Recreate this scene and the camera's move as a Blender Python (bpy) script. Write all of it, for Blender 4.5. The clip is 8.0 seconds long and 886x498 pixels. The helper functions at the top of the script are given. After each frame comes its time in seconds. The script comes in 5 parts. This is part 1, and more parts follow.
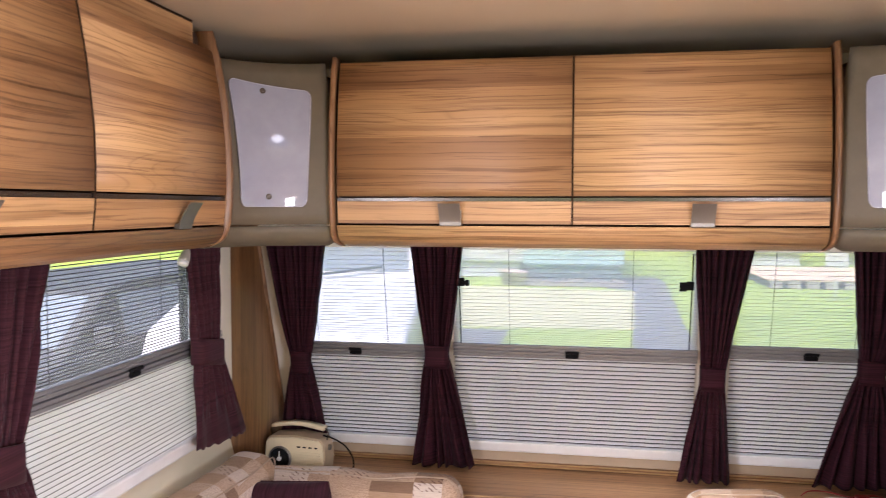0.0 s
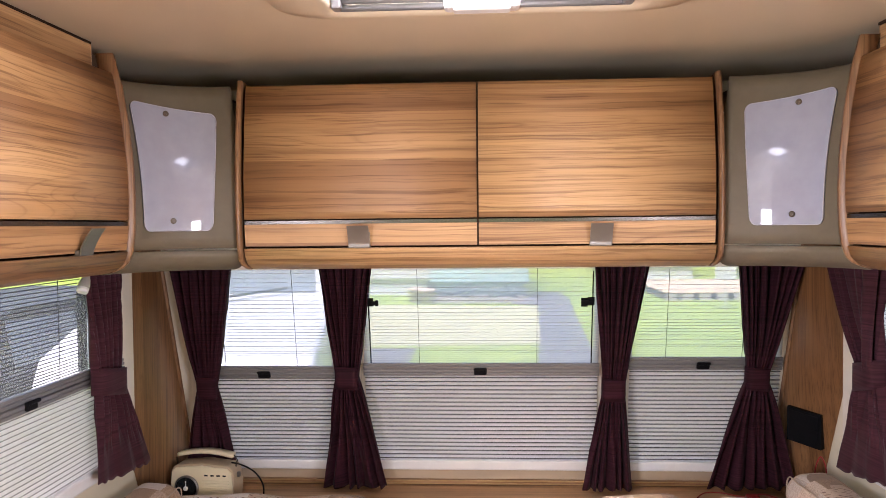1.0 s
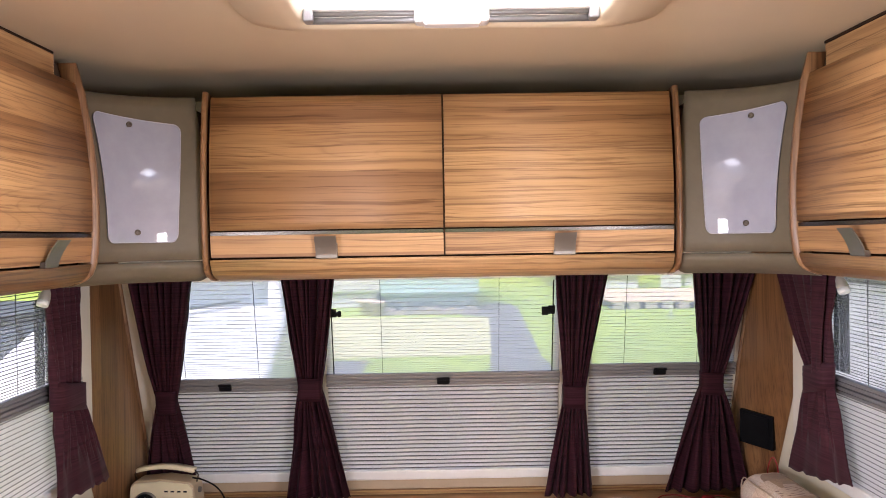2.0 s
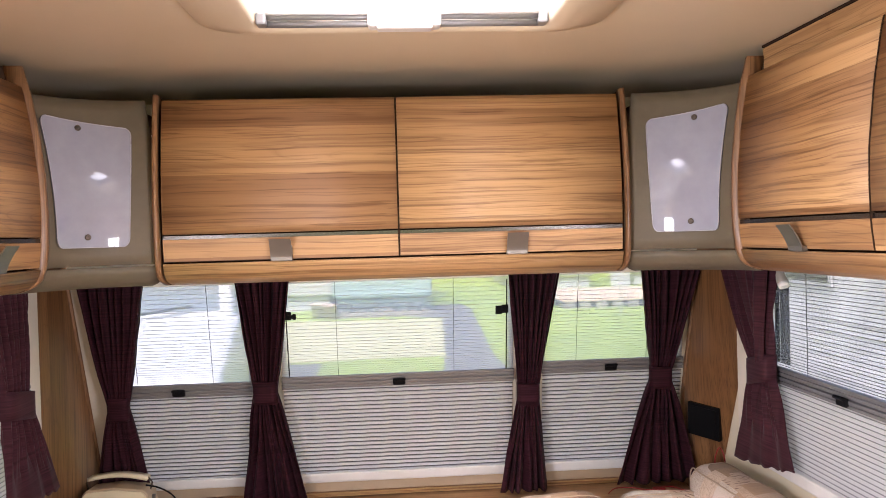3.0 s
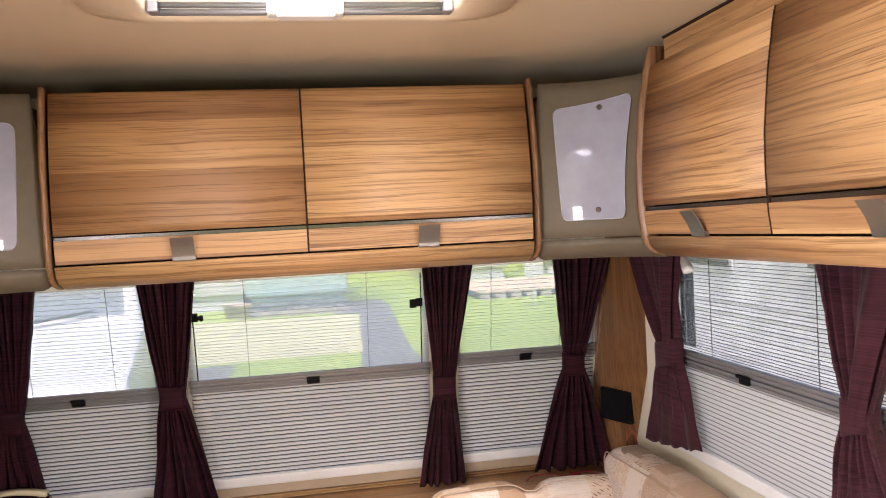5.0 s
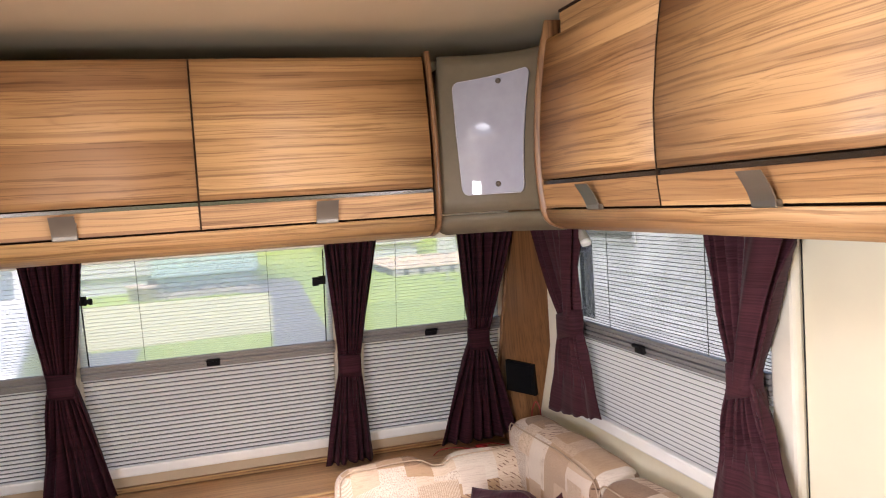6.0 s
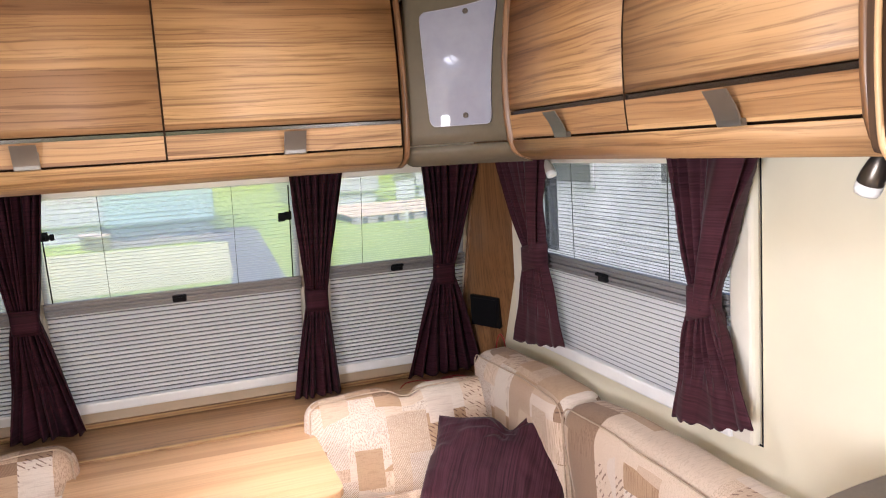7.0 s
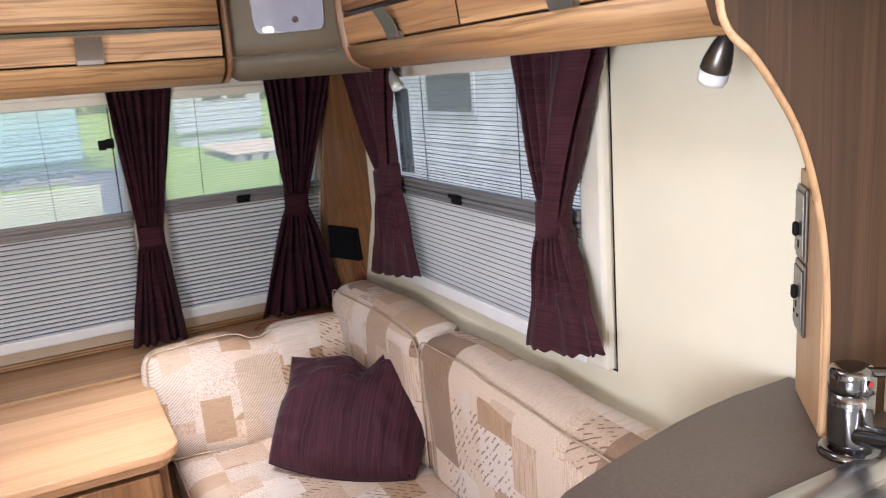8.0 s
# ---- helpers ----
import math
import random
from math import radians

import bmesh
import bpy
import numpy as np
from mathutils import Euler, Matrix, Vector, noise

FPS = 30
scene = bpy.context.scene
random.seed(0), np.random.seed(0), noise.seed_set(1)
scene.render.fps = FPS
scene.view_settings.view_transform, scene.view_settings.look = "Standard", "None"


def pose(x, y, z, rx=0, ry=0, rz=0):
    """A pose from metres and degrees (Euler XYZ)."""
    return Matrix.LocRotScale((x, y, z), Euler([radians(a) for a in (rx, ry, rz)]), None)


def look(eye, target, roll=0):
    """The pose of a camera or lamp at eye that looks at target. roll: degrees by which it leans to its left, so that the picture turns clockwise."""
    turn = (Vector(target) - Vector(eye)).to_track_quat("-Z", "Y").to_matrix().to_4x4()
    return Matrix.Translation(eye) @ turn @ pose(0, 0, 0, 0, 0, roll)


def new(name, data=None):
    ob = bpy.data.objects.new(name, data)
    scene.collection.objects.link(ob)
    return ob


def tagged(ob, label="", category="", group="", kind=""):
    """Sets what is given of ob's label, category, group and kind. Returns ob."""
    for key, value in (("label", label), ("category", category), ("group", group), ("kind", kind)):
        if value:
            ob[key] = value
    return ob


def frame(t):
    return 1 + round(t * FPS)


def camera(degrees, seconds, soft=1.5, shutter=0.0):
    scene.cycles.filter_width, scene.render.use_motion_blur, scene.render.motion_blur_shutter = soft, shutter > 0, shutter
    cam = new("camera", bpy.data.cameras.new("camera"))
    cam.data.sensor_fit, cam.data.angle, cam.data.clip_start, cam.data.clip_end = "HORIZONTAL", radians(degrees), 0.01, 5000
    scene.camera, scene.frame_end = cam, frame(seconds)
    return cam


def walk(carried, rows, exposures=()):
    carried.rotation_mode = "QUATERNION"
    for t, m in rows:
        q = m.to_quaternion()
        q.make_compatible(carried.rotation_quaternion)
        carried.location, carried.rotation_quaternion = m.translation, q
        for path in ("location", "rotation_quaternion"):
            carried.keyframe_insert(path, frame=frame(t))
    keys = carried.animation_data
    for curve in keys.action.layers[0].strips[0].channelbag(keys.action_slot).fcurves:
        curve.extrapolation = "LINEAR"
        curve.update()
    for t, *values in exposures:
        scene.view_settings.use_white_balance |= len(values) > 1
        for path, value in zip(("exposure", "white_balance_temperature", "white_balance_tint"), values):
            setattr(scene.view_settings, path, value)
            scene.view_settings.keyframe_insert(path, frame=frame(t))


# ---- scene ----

cam = camera(59.2, 8.0, soft=0.6, shutter=0.3)
PATH = [
    (0, (0.028, -0.064, 1.523), (-0.323, 1.902, 1.415), 0.1),
    (0.5, (0.038, -0.082, 1.531), (-0.147, 1.908, 1.45), -0.4),
    (1, (0.026, -0.097, 1.531), (-0.087, 1.899, 1.469), -0.6),
    (1.5, (-0.005, -0.109, 1.529), (-0.056, 1.89, 1.487), -0.7),
    (3, (-0.025, -0.146, 1.525), (0.116, 1.848, 1.494), -1.6),
    (3.5, (-0.028, -0.15, 1.521), (0.149, 1.841, 1.491), -2.0),
    (4, (-0.021, -0.145, 1.513), (0.187, 1.845, 1.494), -2.3),
    (5.3, (-0.007, -0.115, 1.524), (0.418, 1.838, 1.452), -3.3),
    (5.5, (-0.001, -0.112, 1.523), (0.474, 1.829, 1.439), -3.5),
    (6, (0.026, -0.105, 1.518), (0.591, 1.809, 1.39), -3.6),
    (6.5, (0.034, -0.108, 1.496), (0.665, 1.78, 1.303), -3.5),
    (7, (-0.008, -0.122, 1.476), (0.646, 1.749, 1.212), -3.6),
    (7.5, (0.084, -0.096, 1.451), (0.848, 1.719, 1.1), -3.6),
    (8, (0.172, -0.005, 1.411), (1.048, 1.737, 0.967), -4.4),
]
walk(cam, [(t, look(eye, target, roll)) for t, eye, target, roll in PATH],
     exposures=[(0.0, 0.97, 6100, 24), (4.0, 0.92, 6350, 23), (5.5, 0.88, 6450, 21), (7.0, 0.87, 6100, 19), (8.0, 0.67, 5780, 17)])

# ---- light ----
W = 1.07          # half width of the caravan inside
CEIL = 1.954      # ceiling height
GROUND = -0.6     # the ground outside, below the caravan's floor
sky = bpy.data.worlds.new("sky")
scene.world = sky
sky.use_nodes = True
sky_tex = sky.node_tree.nodes.new("ShaderNodeTexSky")
sky_tex.sky_type = "NISHITA"
sky_tex.sun_disc = False
sky_tex.sun_elevation, sky_tex.sun_rotation = radians(59), radians(198)
sky_tex.dust_density, sky_tex.air_density = 4.0, 1.3
sky.node_tree.links.new(sky_tex.outputs[0], sky.node_tree.nodes["Background"].inputs[0])
sky.node_tree.nodes["Background"].inputs[1].default_value = 0.15

sun_data = bpy.data.lights.new("sun", "SUN")
sun_data.energy, sun_data.angle, sun_data.color = 4.2, radians(25), (1.0, 0.97, 0.93)
sun = new("sun", sun_data)
sun.matrix_world = look((-2.2, -6.8, 12), (0, 0, 0))


def opening_lamp(name, eye, target, sx, sy, watts, color=(0.95, 0.97, 1.0)):
    """Area lamp at an opening: sky at the roof light, added fill elsewhere."""
    d = bpy.data.lights.new(name, "AREA")
    d.shape, d.size, d.size_y, d.energy, d.color = "RECTANGLE", sx, sy, watts, color
    ob = new(name, d)
    ob.matrix_world = look(eye, target)
    return ob


opening_lamp("roof_daylight", (0.02, 1.13, 2.13), (0.02, 1.13, 0), 0.56, 0.5, 4.6)
# rear fill from an unseen roof opening and window, added to brighten the lounge
opening_lamp("rear_roof_fill", (0.0, -1.05, 2.06), (0.0, -1.05, 0), 0.7, 0.6, 1.2)
opening_lamp("rear_window_fill", (0.0, -2.36, 1.25), (0.0, 0, 1.25), 1.5, 0.7, 0.6)
# side fill through unseen assumed openings, added to brighten the opposite lockers
opening_lamp("left_side_fill", (-1.085, -0.6, 1.22), (0, -0.6, 1.22), 0.78, 0.6, 41)
opening_lamp("right_side_fill", (1.085, -0.6, 1.2), (0, -0.6, 1.2), 0.78, 0.4, 30)


# ---- materials ----
class Mat:
    """A node material with a few short-hands."""

    def __init__(self, name, rough=0.5, metal=0.0, color=(0.5, 0.5, 0.5)):
        self.m = bpy.data.materials.new(name)
        self.m.use_nodes = True
        self.nt = self.m.node_tree
        self.b = self.nt.nodes["Principled BSDF"]
        self.b.inputs["Roughness"].default_value = rough
        self.b.inputs["Metallic"].default_value = metal
        self.b.inputs["Base Color"].default_value = (*color, 1)
        self._coord = None

    def node(self, kind, **values):
        n = self.nt.nodes.new(kind)
        for k, v in values.items():
            n.inputs[k].default_value = v
        return n

    def link(self, a, b):
        self.nt.links.new(a, b)

    def coord(self, scale=(1, 1, 1), shift=True):
        tc = self.nt.nodes.new("ShaderNodeTexCoord")
        mp = self.nt.nodes.new("ShaderNodeMapping")
        mp.inputs["Scale"].default_value = scale
        if shift:
            info = self.nt.nodes.new("ShaderNodeObjectInfo")
            add = self.nt.nodes.new("ShaderNodeVectorMath")
            add.operation = "MULTIPLY_ADD"
            self.link(info.outputs["Random"], add.inputs[0])
            add.inputs[1].default_value = (7.3, 5.1, 9.7)
            self.link(tc.outputs["Object"], add.inputs[2])
            self.link(add.outputs[0], mp.inputs["Vector"])
        else:
            self.link(tc.outputs["Object"], mp.inputs["Vector"])
        return mp.outputs[0]

    def noise(self, vec, scale, detail=3.0, rough=0.5, distort=0.0):
        n = self.node("ShaderNodeTexNoise", Scale=scale, Detail=detail, Roughness=rough, Distortion=distort)
        self.link(vec, n.inputs["Vector"])
        return n.outputs["Fac"]

    def ramp(self, fac, stops, mode="LINEAR"):
        r = self.nt.nodes.new("ShaderNodeValToRGB")
        r.color_ramp.interpolation = mode
        e = r.color_ramp.elements
        while len(e) < len(stops):
            e.new(0.5)
        for el, (p, c) in zip(e, stops):
            el.position = p
            el.color = (*c, 1) if len(c) == 3 else c
        self.link(fac, r.inputs[0])
        return r.outputs[0]

    def mix(self, fac, a, b, mode="MIX"):
        n = self.nt.nodes.new("ShaderNodeMix")
        n.data_type, n.blend_type = "RGBA", mode
        for value, socket in ((fac, n.inputs["Factor"]), (a, n.inputs["A"]), (b, n.inputs["B"])):
            s = [i for i in n.inputs if i.name == socket.name and i.type == ("VALUE" if socket.name == "Factor" else "RGBA")][0]
            if isinstance(value, bpy.types.NodeSocket):
                self.link(value, s)
            elif isinstance(value, tuple):
                s.default_value = (*value, 1)
            else:
                s.default_value = value
        return [o for o in n.outputs if o.type == "RGBA"][0]

    def math(self, op, a, b=None):
        n = self.nt.nodes.new("ShaderNodeMath")
        n.operation = op
        for i, v in enumerate((a, b)):
            if v is None:
                continue
            if isinstance(v, bpy.types.NodeSocket):
                self.link(v, n.inputs[i])
            else:
                n.inputs[i].default_value = v
        return n.outputs[0]

    def color(self, socket):
        self.link(socket, self.b.inputs["Base Color"])

    def bump(self, height, strength=0.2, distance=0.002):
        n = self.node("ShaderNodeBump", Strength=strength, Distance=distance)
        self.link(height, n.inputs["Height"])
        self.link(n.outputs[0], self.b.inputs["Normal"])

    def roughness(self, fac, lo, hi):
        n = self.nt.nodes.new("ShaderNodeMapRange")
        self.link(fac, n.inputs[0])
        n.inputs[3].default_value, n.inputs[4].default_value = lo, hi
        self.link(n.outputs[0], self.b.inputs["Roughness"])


def wood(name, axis, light, mid, dark, rough=0.5, stave=9.0, figure=1.0):
    """Printed wood laminate, its grain along the axis 0, 1 or 2."""
    k = Mat(name, rough)

    def sc(along, across):
        s = [across] * 3
        s[axis] = along
        return tuple(s)

    info = k.nt.nodes.new("ShaderNodeObjectInfo")
    tc = k.nt.nodes.new("ShaderNodeTexCoord")
    # the grain wanders a little from the straight line
    wob = k.node("ShaderNodeTexNoise", Scale=1.0, Detail=2.0)
    k.link(k.coord(sc(3.2, 9.0)), wob.inputs["Vector"])
    bent = k.nt.nodes.new("ShaderNodeVectorMath")
    bent.operation = "MULTIPLY_ADD"
    k.link(wob.outputs["Color"], bent.inputs[0])
    bent.inputs[1].default_value = sc(0.0, 0.016)
    k.link(tc.outputs["Object"], bent.inputs[2])
    moved = k.nt.nodes.new("ShaderNodeVectorMath")
    moved.operation = "MULTIPLY_ADD"
    k.link(info.outputs["Random"], moved.inputs[0])
    moved.inputs[1].default_value = (7.3, 5.1, 9.7)
    k.link(bent.outputs[0], moved.inputs[2])

    def along(a, b):
        mp = k.nt.nodes.new("ShaderNodeMapping")
        mp.inputs["Scale"].default_value = sc(a, b)
        k.link(moved.outputs[0], mp.inputs["Vector"])
        return mp.outputs[0]

    broad = k.noise(along(0.5, 9.0), 1.6, 2.0, 0.5)
    cath = k.noise(along(0.35, 6.0), 1.4, 1.0, 0.5, 0.15)
    rings = k.math("FRACT", k.math("MULTIPLY", cath, 30.0))
    fine = k.noise(along(0.7, 110.0), 1.6, 3.0, 0.65)
    streak = k.noise(along(0.9, 34.0), 1.4, 2.0, 0.55)
    blotch = k.noise(k.coord(sc(1.2, 3.0)), 1.3, 1.0)
    # staves of different tone, cut to different lengths
    sep = k.nt.nodes.new("ShaderNodeSeparateXYZ")
    k.link(tc.outputs["Object"], sep.inputs[0])
    across = [sep.outputs[i] for i in range(3) if i != axis]
    s = k.math("FLOOR", k.math("MULTIPLY", k.math("ADD", across[0], across[1]), stave))
    wn = k.nt.nodes.new("ShaderNodeTexWhiteNoise")
    wn.noise_dimensions = "2D"
    cmb = k.nt.nodes.new("ShaderNodeCombineXYZ")
    k.link(s, cmb.inputs[0])
    k.link(info.outputs["Random"], cmb.inputs[1])
    k.link(cmb.outputs[0], wn.inputs["Vector"])
    tone = k.math("ADD", k.math("MULTIPLY", broad, 0.62), k.math("MULTIPLY", wn.outputs["Value"], 0.38))
    base = k.ramp(tone, [(0.28, dark), (0.46, mid), (0.64, light), (0.80, mid)])
    lines = k.ramp(rings, [(0.0, (0.50, 0.42, 0.37)), (0.09, (0.94, 0.93, 0.91)), (0.5, (1.06, 1.06, 1.05)), (0.90, (1.0, 0.99, 0.98)), (1.0, (0.60, 0.52, 0.46))])
    strength = k.ramp(k.noise(along(0.8, 9.0), 1.3, 2.0), [(0.38, (0.05 * figure,) * 3), (0.68, (0.55 * figure,) * 3)])
    c = k.mix(strength, base, k.mix(1.0, base, lines, "MULTIPLY"))
    c = k.mix(0.8 * figure, c, k.ramp(streak, [(0.30, (0.62, 0.54, 0.48)), (0.46, (1.0, 0.99, 0.98)), (0.68, (1.10, 1.09, 1.07))]), "MULTIPLY")
    grain = k.ramp(fine, [(0.36, (0.40, 0.32, 0.26)), (0.49, (1.0, 1.0, 1.0)), (0.64, (1.08, 1.08, 1.07))])
    c = k.mix(0.7 * figure, c, grain, "MULTIPLY")
    c = k.mix(0.3, c, k.ramp(blotch, [(0.3, (0.78, 0.72, 0.68)), (0.7, (1.1, 1.08, 1.05))]), "MULTIPLY")
    k.color(c)
    k.roughness(fine, rough - 0.06, rough + 0.12)
    k.bump(fine, 0.12, 0.001)
    return k.m


L, M_, D = (0.53, 0.325, 0.150), (0.415, 0.235, 0.102), (0.28, 0.145, 0.062)
WOOD_X = wood("walnut_laminate_across", 0, L, M_, D, 0.46, 15.0)
WOOD_Y = wood("walnut_laminate_along", 1, L, M_, D, 0.46, 15.0)
WOOD_Z = wood("walnut_laminate_upright", 2, (0.25, 0.128, 0.053), (0.205, 0.10, 0.039), (0.145, 0.068, 0.026), 0.42, 9.0, 1.0)
# shaded copy of the upright walnut: the partition's shade is in its colour
WOOD_SHADE = wood("shaded_walnut_upright", 2, (0.078, 0.040, 0.017), (0.062, 0.030, 0.0125), (0.042, 0.020, 0.008), 0.8, 26.0, 0.7)
TRIM = wood("walnut_edging", 2, (0.27, 0.145, 0.067), (0.24, 0.124, 0.055), (0.20, 0.10, 0.043), 0.36)
TABLE = wood("oak_tabletop", 0, (0.64, 0.405, 0.225), (0.56, 0.335, 0.175), (0.44, 0.25, 0.12), 0.42, 9.0, 0.35)
SHELF = wood("shelf_laminate", 0, (0.42, 0.25, 0.125), (0.34, 0.19, 0.09), (0.25, 0.13, 0.06), 0.32, 5.0)
BEECH = wood("pale_beech_edge", 2, (0.56, 0.36, 0.19), (0.50, 0.31, 0.16), (0.42, 0.25, 0.12), 0.4, 9.0, 0.4)


def plain(name, color, rough=0.5, metal=0.0, vary=0.12, scale=14.0, bump=0.06, bscale=120.0):
    """A painted, moulded or metal surface with slight mottling and wear."""
    k = Mat(name, rough, metal)
    a = k.noise(k.coord(), scale, 4.0, 0.6)
    lo = tuple(c * (1 - vary) for c in color)
    hi = tuple(min(1, c * (1 + vary)) for c in color)
    k.color(k.ramp(a, [(0.3, lo), (0.7, hi)]))
    f = k.noise(k.coord(), bscale, 2.0)
    k.roughness(a, max(0.02, rough - 0.05), min(1, rough + 0.08))
    k.bump(f, bump, 0.001)
    return k.m


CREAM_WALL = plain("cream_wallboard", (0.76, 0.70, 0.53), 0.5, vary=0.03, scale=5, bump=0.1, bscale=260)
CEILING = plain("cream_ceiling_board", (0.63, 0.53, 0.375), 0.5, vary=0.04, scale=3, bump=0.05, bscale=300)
CREAM_PLASTIC = plain("cream_plastic", (0.76, 0.71, 0.60), 0.35, vary=0.04)
WHITE_PLASTIC = plain("white_plastic", (0.80, 0.80, 0.78), 0.3, vary=0.04)
GREY_RAIL = plain("grey_aluminium_rail", (0.24, 0.235, 0.235), 0.4, 0.35, vary=0.04, bump=0.01)
DARK_METAL = plain("bronzed_metal", (0.14, 0.12, 0.10), 0.32, 0.8, vary=0.15)
NICKEL = plain("brushed_nickel", (0.25, 0.235, 0.21), 0.36, 0.85, vary=0.05, scale=20, bump=0.01)
STRIP = plain("brushed_strip", (0.10, 0.09, 0.082), 0.22, 0.9, vary=0.03, scale=8, bump=0.0)
CHROME = plain("chrome", (0.22, 0.22, 0.23), 0.12, 1.0, vary=0.02, bump=0.0)
STEEL = plain("stainless_steel", (0.52, 0.52, 0.53), 0.28, 1.0, vary=0.04, scale=10, bump=0.01)
BLACK = plain("black_plastic", (0.006, 0.006, 0.007), 0.6, vary=0.2)
# GAP: near-black that stands in for shade inside gaps
GAP = plain("shadow_gap_black", (0.034, 0.018, 0.010), 0.95, vary=0.2)
OLIVE = plain("olive_vinyl", (0.130, 0.105, 0.068), 0.6, vary=0.07, scale=40, bump=0.3, bscale=520)
WORKTOP = plain("grey_brown_worktop", (0.115, 0.092, 0.075), 0.42, vary=0.16, scale=180, bump=0.12, bscale=380)
GOLD = plain("gold_line", (0.48, 0.32, 0.15), 0.45, 0.25, vary=0.1)
CREAM_RADIO = plain("cream_radio_case", (0.70, 0.62, 0.42), 0.3, vary=0.05)
TAN_RADIO = plain("tan_radio_trim", (0.44, 0.34, 0.22), 0.4, vary=0.06)
RED = plain("red_plastic", (0.28, 0.012, 0.016), 0.4, vary=0.15)
PALE_METAL = plain("satin_champagne_metal", (0.50, 0.46, 0.40), 0.35, 0.4, vary=0.05)
SILL = plain("beige_sill", (0.50, 0.40, 0.28), 0.45, vary=0.06)


for m in (BLACK, GAP):
    m.node_tree.nodes["Principled BSDF"].inputs["Specular IOR Level"].default_value = 0.12


def cover_plate():
    k = Mat("frosted_lilac_acrylic", 0.015, 0.0, (0.40, 0.38, 0.44))
    n = k.noise(k.coord(), 30.0, 3.0)
    k.color(k.ramp(n, [(0.3, (0.300, 0.312, 0.385)), (0.7, (0.333, 0.345, 0.42))]))
    k.b.inputs["Specular IOR Level"].default_value = 0.6
    return k.m


PLATE = cover_plate()
PLATE_EDGE = plain("lilac_acrylic_edge", (0.40, 0.39, 0.45), 0.25, vary=0.05)


def cloth(name, lo, hi, along, sheen=0.3, through_light=0.0, fine=2):
    """A woven cloth with slubs that run along one axis."""
    k = Mat(name, 0.75)
    s = [9.0] * 3
    s[fine], s[along] = 230.0, 3.5
    slub = k.noise(k.coord(tuple(s)), 1.0, 3.0, 0.65)
    patch = k.noise(k.coord(), 9.0, 2.0)
    c = k.ramp(slub, [(0.3, lo), (0.62, hi)])
    k.color(k.mix(0.35, c, k.ramp(patch, [(0.3, (0.75, 0.75, 0.75)), (0.7, (1.15, 1.15, 1.15))]), "MULTIPLY"))
    k.bump(slub, 0.35, 0.001)
    k.b.inputs["Specular IOR Level"].default_value = 0.15
    k.b.inputs["Sheen Weight"].default_value = sheen
    k.b.inputs["Sheen Roughness"].default_value = 0.4
    if through_light:
        tr = k.nt.nodes.new("ShaderNodeBsdfTranslucent")
        tr.inputs["Color"].default_value = (*[min(1, v * 3) for v in hi], 1)
        mx = k.nt.nodes.new("ShaderNodeMixShader")
        mx.inputs[0].default_value = through_light
        out = k.nt.nodes["Material Output"]
        k.link(k.b.outputs[0], mx.inputs[1])
        k.link(tr.outputs[0], mx.inputs[2])
        k.link(mx.outputs[0], out.inputs[0])
    return k.m


# one curtain cloth in two tones: shaded for the front, lit for the sides
PLUM_SHADED = cloth("plum_slub_shaded", (0.009, 0.0022, 0.004), (0.048, 0.011, 0.019), 0, 0.03, 0.08)
PLUM_LIT = cloth("plum_slub_lit", (0.025, 0.0075, 0.0105), (0.068, 0.0205, 0.029), 1, 0.08, 0.10)
PLUM_CUSHION = cloth("plum_ribbed_cushion", (0.016, 0.005, 0.008), (0.060, 0.0180, 0.0275), 2, 0.1, 0.0, 0)
PIPING = cloth("fawn_piping", (0.40, 0.30, 0.21), (0.52, 0.40, 0.30), 0, 0.0)


